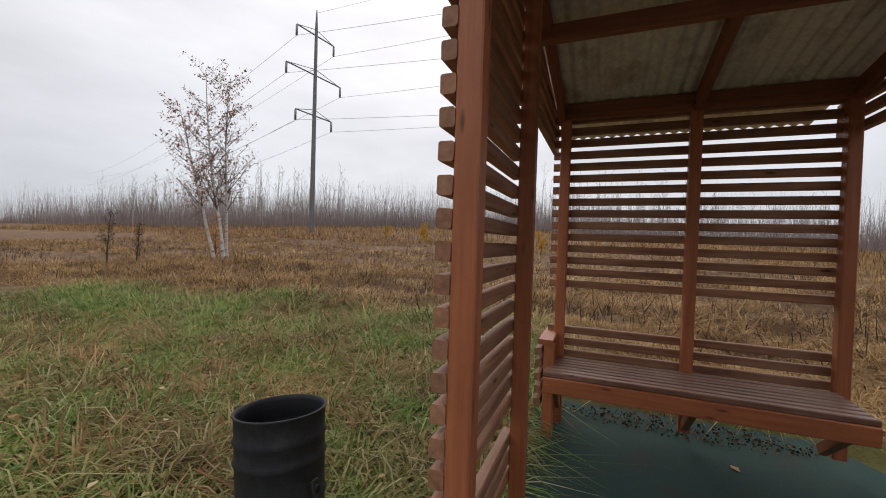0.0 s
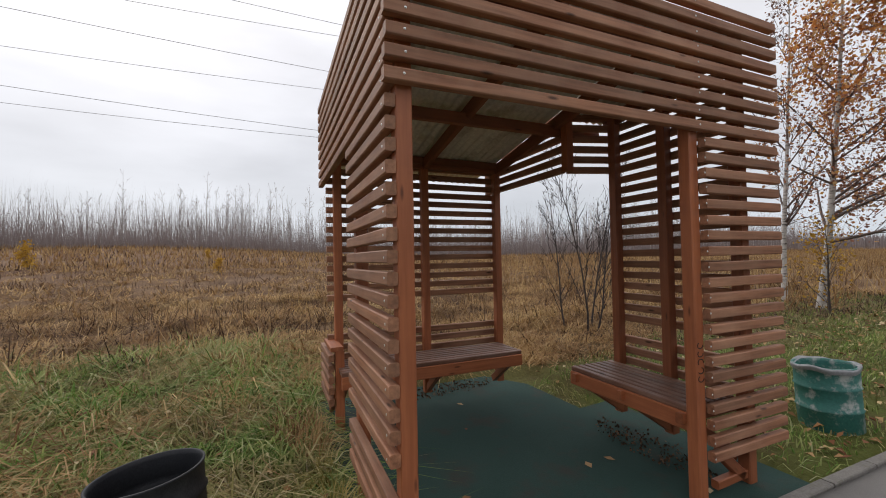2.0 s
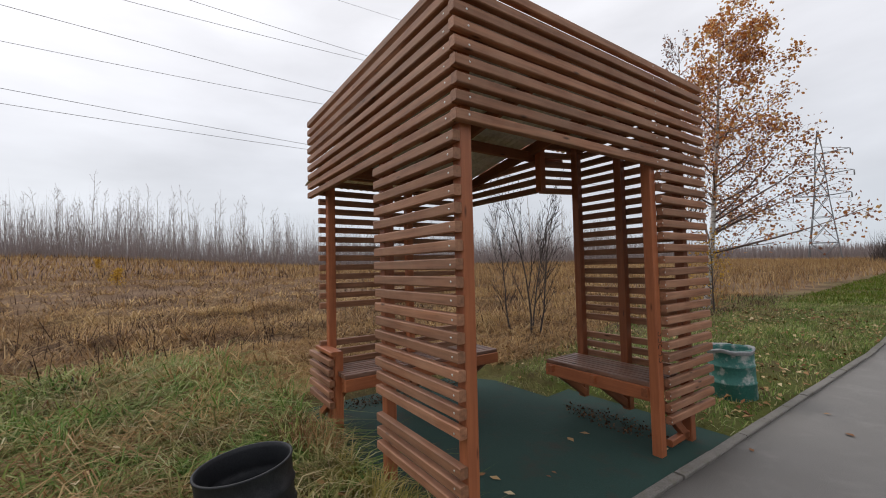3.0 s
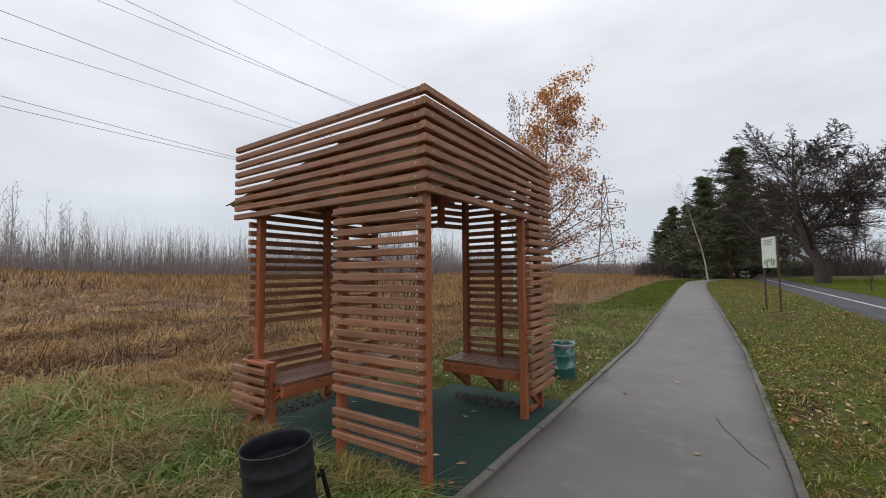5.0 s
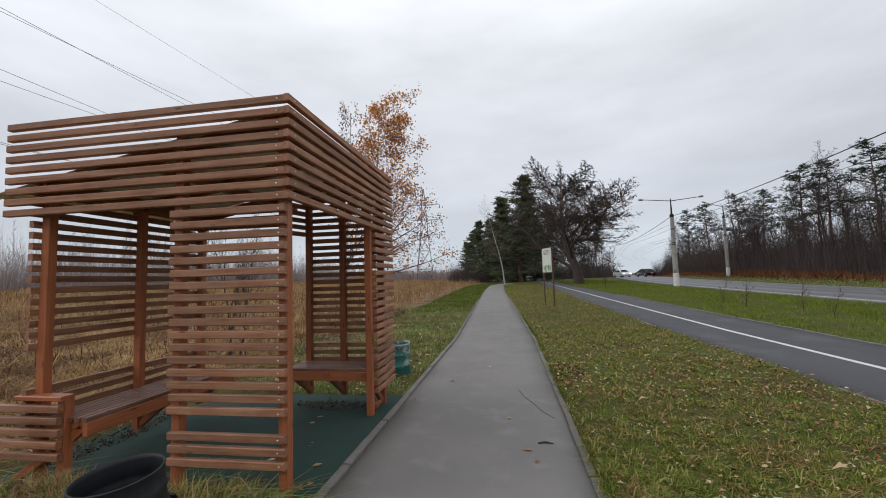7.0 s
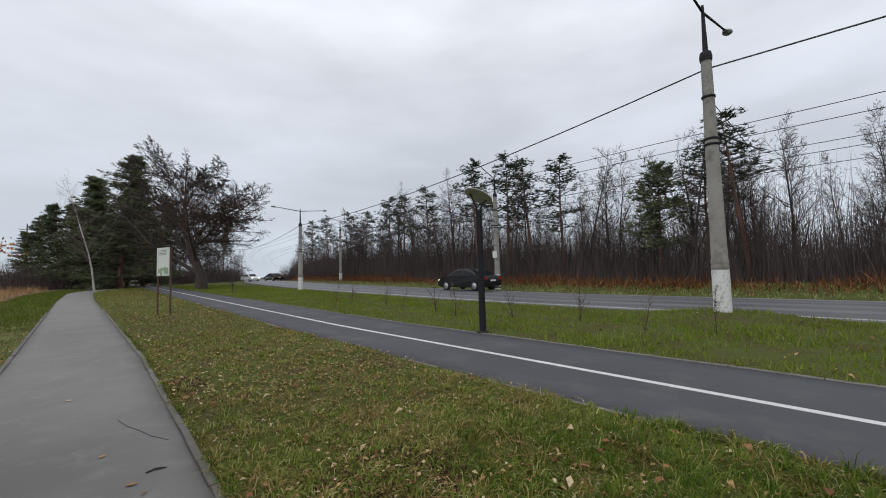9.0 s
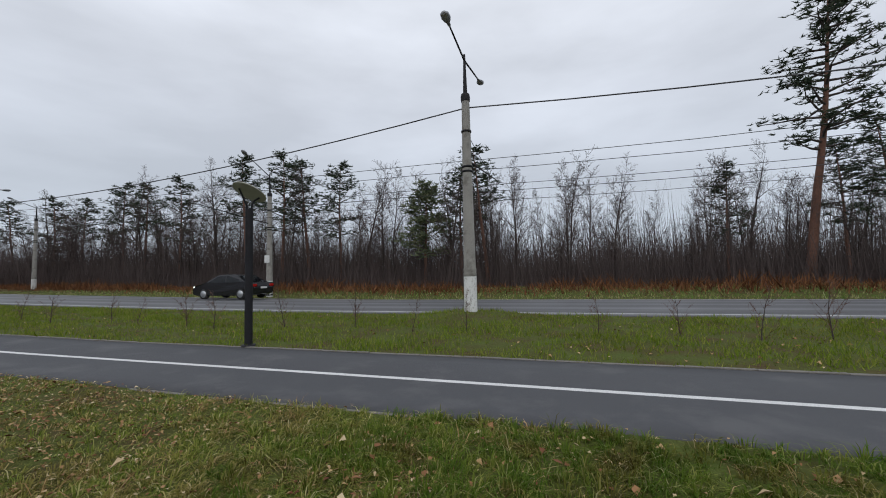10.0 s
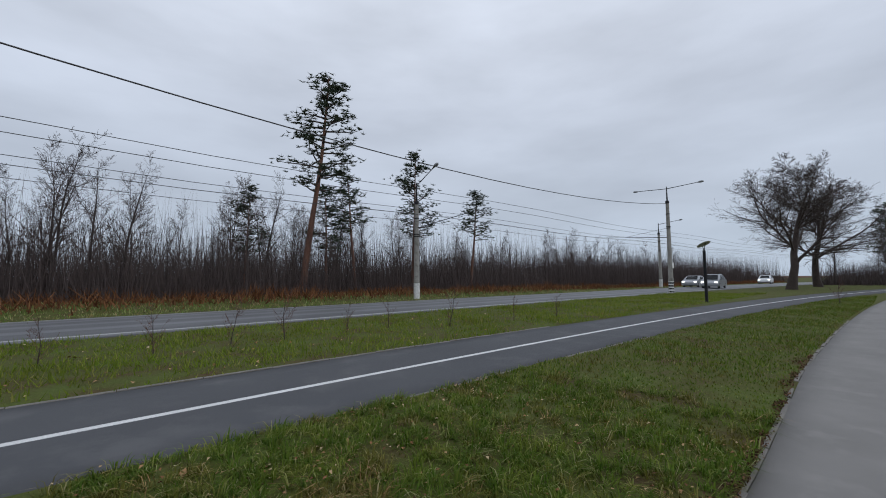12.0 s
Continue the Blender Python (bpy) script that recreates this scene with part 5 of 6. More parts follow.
def conifer(seed, h, r, start, reach, per_m, needle, clump, tuft, droop, lean=(0, 0, 1)):
    """A pine or spruce: bare stem below, limbs above with tufts of needles."""
    rr = random.Random(seed)
    rg = np.random.default_rng(seed)
    segs, tuft_at = [], []
    n = 12
    pts = [Vector((0, 0, 0))]
    d = Vector(lean).normalized()
    for i in range(n):
        d = (d + Vector((rr.gauss(0, 0.02), rr.gauss(0, 0.02), 0.03))).normalized()
        pts.append(pts[-1] + d * (h / n))
        segs.append((*pts[-2], *pts[-1], r * (1 - 0.88 * i / n), r * (1 - 0.88 * (i + 1) / n), 0))
    count = int(per_m * h * (1 - start))
    for k in range(count):
        f = start + (1 - start) * ((k + rr.random()) / count)
        a = f * n
        i = min(int(a), n - 1)
        p = pts[i].lerp(pts[i + 1], a - i)
        u = (f - start) / (1 - start)
        L = reach * (min(1.0, 0.55 + u * 1.6) if start > 0.3 else 1.0) * (1 - u) ** 0.62 * rr.uniform(0.55, 1.15) + 0.35
        az = rr.uniform(0, 6.283)
        dd = Vector((math.cos(az), math.sin(az), rr.uniform(-0.1, 0.45) - droop)).normalized()
        q = p
        m = 4
        for j in range(m):
            dd = (dd + Vector((rr.gauss(0, 0.14), rr.gauss(0, 0.14), rr.gauss(0.03, 0.1)))).normalized()
            q2 = q + dd * (L / m)
            segs.append((*q, *q2, 0.05 * r / 0.2 * (1 - 0.22 * j) + 0.008, 0.05 * r / 0.2 * (0.78 - 0.22 * j) + 0.006, 1))
            if j >= 1 or start < 0.3:
                spread = 0.16 + 0.10 * L / reach
                for _ in range(clump):
                    tuft_at.append(q2 + Vector((rr.gauss(0, spread), rr.gauss(0, spread), rr.gauss(0.06, 0.09))) * 1.5)
            q = q2
    c = np.array([tuple(v) for v in tuft_at])
    per = 9
    c = np.repeat(c, per, axis=0)
    dirs = rg.normal(size=c.shape)
    dirs[:, 2] = np.abs(dirs[:, 2]) * 0.6 - 0.1
    dirs /= np.linalg.norm(dirs, axis=1, keepdims=True)
    sd = np.cross(dirs, rg.normal(size=c.shape))
    sd /= np.linalg.norm(sd, axis=1, keepdims=True)
    ln = tuft * rg.uniform(0.6, 1.3, len(c))[:, None]
    v = np.stack([c - sd * ln * 0.12, c + sd * ln * 0.12, c + dirs * ln], 1).reshape(-1, 3)
    return np.array(segs), (v, np.arange(len(v)).reshape(-1, 3), needle)


def add_conifer(x, y, label, group, scale=1.0, turn=0, **kw):
    segs, leaf = conifer(**kw)
    return tree_thing("pine_tree", segs, label, "pine tree", M_PINEBARK, M_OAK, x, y, group, leaf, scale=scale, turn=turn)


# dark conifers at the bend of the footpath
spr = add_conifer(3.4, 62.0, "dense dark conifer at the bend of the footpath", "conifers at the bend", seed=71, h=17.0, r=0.30, start=0.04, reach=4.6, per_m=9, needle=M_SPRUCE, clump=7, tuft=0.40, droop=0.10)
for x, y, sc, tu in ((0.4, 66, 0.86, 70), (-2.6, 72, 0.66, 200), (6.2, 70, 0.9, 130), (-5.5, 80, 0.62, 300), (9.0, 78, 0.8, 20), (-8.0, 92, 0.55, 100), (1.6, 78, 0.95, 250), (4.6, 74, 0.9, 40), (-1.0, 86, 0.8, 160), (8.0, 90, 0.85, 280)):
    copy_thing(spr, pose(x, y, float(land(x, y)) - 0.05, 0, 0, tu) @ Matrix.Scale(sc, 4))
s, t = grow(75, 12.5, 0.11, [2.4, 2, 1.2], [0.36, 0.4, 0.4], [46, 40, 40], [0.04, 0.09, 0.12, 0.1], [0.0, 0.03, 0.0, 0], [0.22, 0.12, 0.1], [14, 6, 3, 2], lean=(-0.06, 0, 1))
tree_thing("birch_tree", s, "bare white birch at the bend of the footpath", "birch tree", M_BIRCH, M_PALETWIG, 1.0, 57.0)

# tall pine across the road and its lesser neighbours
add_conifer(29.5, -15.3, "very tall pine with reddish bark across the road", "pines across the road", seed=81, h=16.2, r=0.28, start=0.46, reach=3.5, per_m=5.2, needle=M_NEEDLE, clump=6, tuft=0.30, droop=0.05, lean=(0.0, -0.105, 1))
pine_a = add_conifer(29.8, -25.6, "pine with an open crown at the wood's edge", "pines across the road", seed=82, h=12.0, r=0.19, start=0.38, reach=2.7, per_m=5.0, needle=M_NEEDLE, clump=6, tuft=0.28, droop=0.05)
pine_b = add_conifer(30.0, 24.8, "pine with an open crown at the wood's edge", "pines across the road", seed=83, h=11.8, r=0.2, start=0.50, reach=2.5, per_m=5.4, needle=M_NEEDLE, clump=6, tuft=0.28, droop=0.05, lean=(0, 0.08, 1))
for src, x, y, sc, tu in ((pine_a, 30.5, 21.6, 0.96, 50), (pine_b, 30.5, 18.8, 0.90, 80), (pine_a, 31.0, 16.1, 0.87, 200), (pine_b, 30.0, 3.2, 0.86, 20), (pine_a, 30.6, 5.4, 0.74, 150),
                          (pine_a, 31.0, -11.9, 0.62, 60), (pine_b, 29.9, -19.8, 0.78, 10), (pine_a, 30.4, -17.6, 0.68, 260), (pine_b, 28.8, -31.9, 0.80, 120), (pine_a, 31.5, 34.9, 0.9, 30),
                          (pine_b, 33.5, 43, 0.95, 170), (pine_a, 34, 47, 0.98, 220), (pine_b, 36, 58, 0.95, 300), (pine_a, 37.5, 66, 1.0, 15), (pine_b, 40, 80, 1.1, 60), (pine_a, 42, 95, 1.15, 90),
                          (pine_b, 27.0, 118, 1.1, 10), (pine_a, 18.0, 126, 1.1, 77), (pine_a, -3.0, -88, 1.1, 33), (pine_b, -5.5, -80, 1.15, 12), (pine_a, 1.0, -92, 1.0, 99)):
    copy_thing(src, pose(x, y, float(land(x, y)) - 0.05, 0, 0, tu) @ Matrix.Scale(sc, 4))
add_conifer(29.6, 7.9, "short bushy dark pine among the bare trunks", "pines across the road", seed=86, h=7.6, r=0.14, start=0.30, reach=2.0, per_m=8, needle=M_SPRUCE, clump=6, tuft=0.34, droop=0.0)

# bare deciduous wood across the road
protos = []
for k in range(6):
    s, t = grow(100 + k, 9.4 + k * 0.35, 0.085 + 0.012 * k, [1.8, 1.9, 1.4], [0.36, 0.50, 0.60], [42, 44, 42], [0.04, 0.10, 0.13, 0.16], [0.02, 0.05, 0.05, 0.03], [0.20, 0.10, 0.05], [13, 6, 3, 1], taper=0.95)
    s[:, 6:8] = np.maximum(s[:, 6:8], 0.0065)
    tr, br = wood_parts(s, 6, 3, 0.03)
    tr.materials.append(M_BARK)
    br.materials.append(M_TWIG)
    protos.append((tr, br))
rw = random.Random(5)


def wood_height(y):
    return 0.80 + 0.07 * math.sin(y * 0.21) + 0.13 * (y > 8) + 0.04 * smooth01(-22, 0, y) - 0.18 * smooth01(-16, -34, y)


def edge_x(y):
    """How far the wood's front bends away with the road."""
    return np.maximum(0, y - 10) ** 2 * 0.0015 - 0.0007 * np.maximum(0, -8 - y) ** 2


for k in range(225):
    y = -80 + 185 * ((k + rw.random()) / 225) if k % 3 else rw.uniform(-26, 62)
    x = 28.6 + rw.random() ** 1.3 * 10 + float(edge_x(y))
    tr, br = protos[rw.randrange(6)]
    t = thing("bare_tree", pose(x, y, float(land(x, y)) - 0.05, rw.uniform(-4, 4), rw.uniform(-4, 4), rw.uniform(0, 360)) @ Matrix.Scale(float(wood_height(y)) * rw.uniform(0.58, 1.06), 4),
              "leafless grey-brown tree in the wood across the road", "tree", "bare trees across the road")
    part("trunk", tr, None, t)
    tagged(part("crown", br, None, t), kind="stuff")

# trees and brush closing the view beyond the oak and far down the paths
for k in range(44):
    if k < 34:
        y = rw.uniform(88, 135)
        x = rw.uniform(10.5, float(road_x(y)) - 6)
    else:
        y, x = rw.uniform(-104, -88), rw.uniform(-4, 8)
    tr, br = protos[rw.randrange(6)]
    t = thing("bare_tree", pose(x, y, float(land(x, y)) - 0.05, 0, rw.uniform(-4, 4), rw.uniform(0, 360)) @ Matrix.Scale(rw.uniform(0.7, 1.15), 4), "leafless grey-brown tree in the far wood", "tree", "bare trees in the far wood")
    part("trunk", tr, None, t)
    tagged(part("crown", br, None, t), kind="stuff")
n = 22000
y = np.concatenate([rng.uniform(86, 135, n), rng.uniform(66, 110, 9000), rng.uniform(-112, -86, 9000)])
x = np.concatenate([rng.uniform(10, 36, n), rng.uniform(-9, 4, 9000), rng.uniform(-16, 9, 9000)])
k = (np.abs(x - road_x(y)) > 5) & (np.abs(x - bike_x(y)) > 2.2) & (np.abs(x - path_x(y)) > 1.8)
x, y = x[k], y[k]
v, f = spikes(rng, x, y, land(x, y), rng.uniform(0.8, 4.2, len(x)), np.full(len(x), 0.06), 0.5)
stuff("far_brush", v, f, M_TWIG, "brown leafless brush under the far trees", "brush")

# deeper wood and its brushy underwood
n = 185000
y = rng.uniform(-130, 170, n)
depth = rng.random(n) ** 1.3
x = 27.6 + depth * 15 + edge_x(y)
h = rng.uniform(0.6, 2.2, n) ** 1.2 * (0.7 + 1.0 * depth) * (1.0 + 0.3 * wave(0.11 * x, 0.13 * y)) * (1.0 + 0.30 * smooth01(0, 25, y))
far = rng.random(n) < 0.11
h = np.where(far, rng.uniform(2.5, 7.2, n), h)
z0 = land(x, y) + np.where((rng.random(n) < 0.5) & ~far, rng.uniform(0, 1.0, n) * h * 0.6, 0)
v, f = spikes(rng, x, y, z0, h, np.where(far, 0.040, 0.030), np.where(far, 0.30, 0.55))
stuff("underwood", v, f, M_TWIG, "dense grey-brown leafless brush along the wood's edge", "brush")
n = 30000
y = rng.uniform(-120, 150, n)
x = rng.normal(26.5, 0.8, n) + edge_x(y)
v, f = spikes(rng, x, y, land(x, y), rng.uniform(0.12, 0.6, n) * (1 + 0.5 * wave(0.3 * x, 0.35 * y)), rng.uniform(0.03, 0.10, n), 1.2)
stuff("undergrowth", v, f, M_RUSSET, "russet dead bracken and leaves at the wood's foot", "undergrowth")
n = 16000
y = rng.uniform(-160, 190, n)
x = 42 + rng.random(n) * 30 + edge_x(y)
v, f = spikes(rng, x, y, land(x, y), rng.uniform(2.5, 7.0, n), np.full(n, 0.09), 0.35)
stuff("far_wood", v, f, M_TWIG, "grey depth of the leafless wood", "wood")

# young birches along the far side of the field
fp = []
for k in range(4):
    s, t = grow(130 + k, 10.5, 0.075, [1.6, 1.5], [0.25, 0.42], [34, 38], [0.02, 0.06, 0.1], [0.01, 0.08, 0.05], [0.25, 0.15], [8, 3, 1])
    s = s.copy()
    fp.append(s)
vt, ft, vb, fb = [], [], [], []
ot = ob_ = 0
for k in range(1750):
    ang = radians(rw.uniform(30, 205))
    dist = rw.uniform(70, 112)
    x, y = -math.sin(ang) * dist * 1.0, math.cos(ang) * dist * 1.35
    if x > -46:
        continue
    sc = rw.uniform(0.45, 1.0) * (1.0 + 0.2 * math.sin(ang * 9)) * (1.35 if rw.random() < 0.05 else 1.0)
    a = rw.uniform(0, 6.28)
    ca, sa = math.cos(a), math.sin(a)
    s = fp[rw.randrange(4)]
    z0 = float(land(x, y))
    R = np.array([[ca, -sa, 0], [sa, ca, 0], [0, 0, 1]]) * sc
    for sel, V, F in ((s[:, 8] == 0, vt, ft), (s[:, 8] > 0, vb, fb)):
        q = s[sel]
        w8 = np.concatenate([q[:, 0:3] @ R.T + (x, y, z0), q[:, 3:6] @ R.T + (x, y, z0), np.maximum(q[:, 6:8] * sc * 1.15, 0.012)], 1)
        v, f = tubes(w8, 3) if V is vt else ribbons(w8)
        base = sum(len(i) for i in V)
        V.append(v)
        F.append(f + base)
stuff("far_birches", np.concatenate(vt), np.concatenate(ft), M_BIRCH, "thin pale birch stems along the far side of the field", "birch wood")
stuff("far_birch_twigs", np.concatenate(vb), np.concatenate(fb), M_HAZETWIG, "fine bare twigs of the distant birch wood", "birch wood")
n = 100000
ang = np.radians(rng.uniform(28, 207, n))
dist = rng.uniform(64, 118, n)
x, y = -np.sin(ang) * dist, np.cos(ang) * dist * 1.35
k = x < -44
x, y = x[k], y[k]
v, f = spikes(rng, x, y, land(x, y), (rng.uniform(1.0, 3.6, len(x)) + rng.uniform(0, 6.0, len(x)) * (rng.random(len(x)) < 0.6)) * (1 + 0.3 * np.sin(x * 0.3) * np.sin(y * 0.23)), np.full(len(x), 0.055), 0.35)
stuff("far_thicket", v, f, M_HAZETWIG, "grey-brown thicket under the distant birches", "thicket")
# low far hedge towards the tower
n = 16000
x = rng.uniform(-150, -4, n)
y = rng.uniform(150, 215, n)
v, f = spikes(rng, x, y, land(x, y) - 0.4, rng.uniform(2.0, 6.0, n), np.full(n, 0.3), 0.2)
stuff("far_hedge", v, f, M_HAZETWIG, "low dark line of distant woodland", "thicket")

# yellow bushes out in the field
for k, (x, y, sc) in enumerate(((-31.5, -14.5, 1.0), (-38.0, -22.0, 0.8), (-26.0, -3.5, 0.55), (-41.0, -6.0, 0.6))):
    s, t = grow(150 + k, 1.7, 0.025, [3, 2], [0.5, 0.4], [42, 40], [0.06, 0.1, 0.1], [0, 0.03, 0], [0.05, 0.1], [6, 4, 2])
    tree_thing("bush", s, "small bright yellow bush out in the brown field", "bush", M_BARK, M_TWIG, x, y, "yellow bushes", (*leaf_quads(rng, scatter_on(t, 380, 0.12, 1, 0.3), 0.16), M_YELLOWLEAF), scale=sc)

# young planted shrubs in the verge
sh = []
for k in range(3):
    s, t = grow(170 + k, 1.15, 0.014, [2.2, 1.6], [0.5, 0.4], [40, 36], [0.08, 0.1, 0.1], [0.02, 0.08, 0.03], [0.08, 0.1], [6, 4, 2])
    sh.append((s, t))
verge = [(10.8, 1.2), (11.1, -0.1), (11.3, 3.1), (10.7, 4.9), (11.0, -3.1), (11.1, -4.7), (10.8, -6.0), (11.2, -7.3), (10.9, -8.8), (11.2, -10.3), (10.4, 7.1), (10.8, 8.6), (10.5, 10.3), (10.8, 11.9), (10.2, 13.9), (10.4, -12.0), (9.9, -14.5), (9.7, -16.8), (10.6, 16.3)]
for k, (x, y) in enumerate(verge):
    s, t = sh[k % 3]
    tree_thing("shrub", s, "small leafless planted shrub on the grass verge", "shrub", M_BARK, M_RUST, x, y, "shrubs on the verge", turn=k * 67, scale=0.75 + 0.1 * (k % 4))
s, t = sh[1]
tree_thing("shrub", s, "small leafless shrub beside the footpath", "shrub", M_BARK, M_RUST, 3.1, -33.0, "", scale=1.2)
tree_thing("shrub", sh[2][0], "thin dead stem standing by the cycle path", "shrub", M_BARK, M_BARK, 9.2, 31.0, "", scale=1.7)

# ---- grass ----


def scatter(n, x0, x1, y0, y1, margin=0.0):
    x, y = rng.uniform(x0, x1, n), rng.uniform(y0, y1, n)
    k = free(x, y, margin)
    return x[k], y[k]


def turf(name, n, box, hmin, hmax, w, lean, material, label, keep=None, far=False):
    x, y = scatter(n, *box)
    if keep is not None:
        k = keep(x, y)
        x, y = x[k], y[k]
    h = rng.uniform(hmin, hmax, len(x)) * (0.75 + 0.35 * np.clip(wave(0.8 * x + 3, 0.8 * y), -1, 1))
    ww = w * rng.uniform(0.6, 1.3, len(x))
    v, f = (spikes(rng, x, y, land(x, y) - 0.005, h, ww, lean) if far else blades(rng, x, y, land(x, y) - 0.005, h, ww, lean))
    return stuff(name, v, f, material, label, "grass")


def tussocks(name, n, box, per, r, hmin, hmax, w, lean, material, label, keep=None, drift=0.7):
    """Grass in clumps: blades fall outwards from each crown and over one another."""
    cx, cy = scatter(n, *box)
    if keep is not None:
        k = keep(cx, cy)
        cx, cy = cx[k], cy[k]
    m = len(cx)
    size = rng.uniform(0.5, 1.35, m)
    c_az = 2.6 * wave(0.8 * cx + 1.7, 0.8 * cy) + rng.normal(0, 0.8, m)
    i = np.repeat(np.arange(m), per)
    a = rng.uniform(0, 6.2832, len(i))
    q = r * size[i] * np.abs(rng.normal(0, 0.6, len(i)))
    x, y = cx[i] + q * np.cos(a), cy[i] + q * np.sin(a)
    k = free(x, y, -0.03)
    i, a, x, y = i[k], a[k], x[k], y[k]
    dx, dy = np.cos(a) + drift * np.cos(c_az[i]), np.sin(a) + drift * np.sin(c_az[i])
    lie = np.arctan2(dy, dx) + rng.normal(0, 0.35, len(i))
    h = rng.uniform(hmin, hmax, len(i)) * size[i] * (0.8 + 0.4 * rng.random(m))[i]
    v, f = blades(rng, x, y, land(x, y) - 0.01, h, w * rng.uniform(0.6, 1.35, len(i)), lean, 0.55, lie)
    return stuff(name, v, f, material, label, "grass")


def near(cx, cy, amount, soft=3.0, least=0.12):
    return lambda x, y: rng.random(len(x)) < np.clip(amount / ((x - cx) ** 2 + (y - cy) ** 2 + soft), least, 1.0)


NEAR = near(1.6, -2.0, 9.0, 3.0, 0.1)
def north_of(y0, soft, fn):
    """The drier, leaf-strewn stretch of lawn: north of a ragged line."""
    return lambda x, y: fn(x, y) & (y + soft * wave(1.1 * x, 0.9 * y) + rng.normal(0, 0.5, len(x)) > y0)


def south_of(y0, soft, fn):
    return lambda x, y: fn(x, y) & (y + soft * wave(1.1 * x, 0.9 * y) + rng.normal(0, 0.5, len(x)) < y0)


LN = near(2.5, -2.8, 14.0, 2.0, 0.3)
turf("lawn_grass", 90000, (2.0, 5.4, -9, 9), 0.025, 0.07, 0.0075, 2.0, M_LAWN, "short damp green grass between the paths", south_of(-1.1, 0.6, NEAR))
turf("lawn_grass", 90000, (2.0, 5.4, -9, 9), 0.02, 0.06, 0.0075, 2.4, M_LAWN_DRY, "short yellowing grass between the paths", north_of(-1.5, 0.6, NEAR))
tussocks("lawn_grass", 6200, (1.98, 5.4, -9, 9), 24, 0.075, 0.06, 0.15, 0.0085, 1.6, M_LAWN, "damp green grass in low clumps between the paths", south_of(-1.1, 0.7, LN))
tussocks("lawn_grass", 5600, (1.98, 5.4, -9, 9), 24, 0.075, 0.045, 0.12, 0.0085, 2.0, M_LAWN_DRY, "short yellow-green grass clumps between the paths", north_of(-1.5, 0.7, LN))
tussocks("lawn_grass", 700, (1.98, 5.4, -9, 9), 9, 0.06, 0.08, 0.17, 0.006, 3.2, M_STRAW, "withered straw blades lying in the lawn", near(1.9, -1.5, 9.0, 2.0, 0.2))
turf("lawn_grass", 60000, (1.9, 5.7, -45, -7), 0.03, 0.09, 0.02, 0.9, M_LAWN, "short green grass between the paths further south", None, True)
turf("lawn_grass", 80000, (-0.5, 5.7, 6, 60), 0.03, 0.08, 0.02, 1.0, M_LAWN_DRY, "short yellow-green grass between the paths further north", lambda x, y: x > path_x(y), True)
turf("verge_grass", 170000, (8.0, 14.8, -45, 60), 0.04, 0.20, 0.024, 1.0, M_VERGE, "green grass on the verge before the road", lambda x, y: rng.random(len(x)) < 0.62 + 0.5 * wave(1.1 * x, 1.0 * y), True)
turf("verge_grass", 26000, (21.4, 27, -70, 90), 0.08, 0.22, 0.05, 0.9, M_MIXED, "straw-coloured grass beyond the road", None, True)
turf("edge_grass", 50000, (-4.6, 0.3, -7.5, -0.05), 0.04, 0.12, 0.0065, 2.6, M_LAWN, "short green grass beside the pavilion", near(0.8, -1.2, 7.0, 2.0, 0.15))
tussocks("edge_grass", 3000, (-4.8, 0.25, -7.5, -0.10), 26, 0.15, 0.10, 0.30, 0.0115, 3.0, M_MIXED, "tangled green and yellow grass tussocks beside the pavilion", near(0.3, -1.4, 7.0, 2.0, 0.22))
tussocks("edge_grass", 1500, (-5.8, -2.35, -1.2, 3.4), 26, 0.12, 0.08, 0.24, 0.011, 2.6, M_STRAW, "flattened straw-coloured tussocks behind the bench", lambda x, y: (x < -2.85) | (y < -0.45))
turf("edge_grass", 40000, (-5.5, 0.2, 1.9, 16), 0.05, 0.18, 0.009, 1.5, M_MIXED, "green grass with fallen leaves behind the pavilion", lambda x, y: x > -0.5 - 0.35 * (y - 1.9) - 1.6)
turf("edge_grass", 50000, (-4.5, 0.2, 14, 70), 0.06, 0.16, 0.03, 0.9, M_LAWN, "green strip of grass along the footpath", lambda x, y: x > path_x(y) - 3.6, True)
turf("edge_grass", 40000, (-9, 0.3, -30, -6), 0.06, 0.18, 0.02, 1.0, M_MIXED, "rough green grass along the footpath", lambda x, y: x > -2.5 + 0.5 * wave(x, y), True)
tussocks("edge_grass", 1400, (-6.5, -2.6, -10, -0.5), 22, 0.20, 0.14, 0.44, 0.014, 3.2, M_MIXED, "tangled grass tussocks at the field's edge", lambda x, y: x > -5.2 + 0.8 * wave(0.8 * x, 0.8 * y))
tussocks("dry_grass", 5000, (-14, -3.2, -18, 16), 17, 0.22, 0.16, 0.50, 0.017, 3.6, M_STRAW, "flattened straw-coloured tussocks in the field", lambda x, y: (x < -4.1 + 0.8 * wave(0.8 * x, 0.8 * y)) & (wave(0.5 * x + 2, 0.5 * y) > -0.75))
turf("dry_grass", 30000, (-13, -2.6, -14, 16), 0.10, 0.40, 0.012, 2.2, M_WEED, "dark matted dead grass in the field", lambda x, y: (x < -4.5 + 0.6 * wave(x, y)) | (y > 2.6))
turf("dry_grass", 26000, (-6, -2.6, 2.4, 16), 0.12, 0.40, 0.013, 3.0, M_STRAW, "straw-coloured grass behind the pavilion", lambda x, y: x < -0.5 - 0.35 * (y - 1.9) - 1.4)
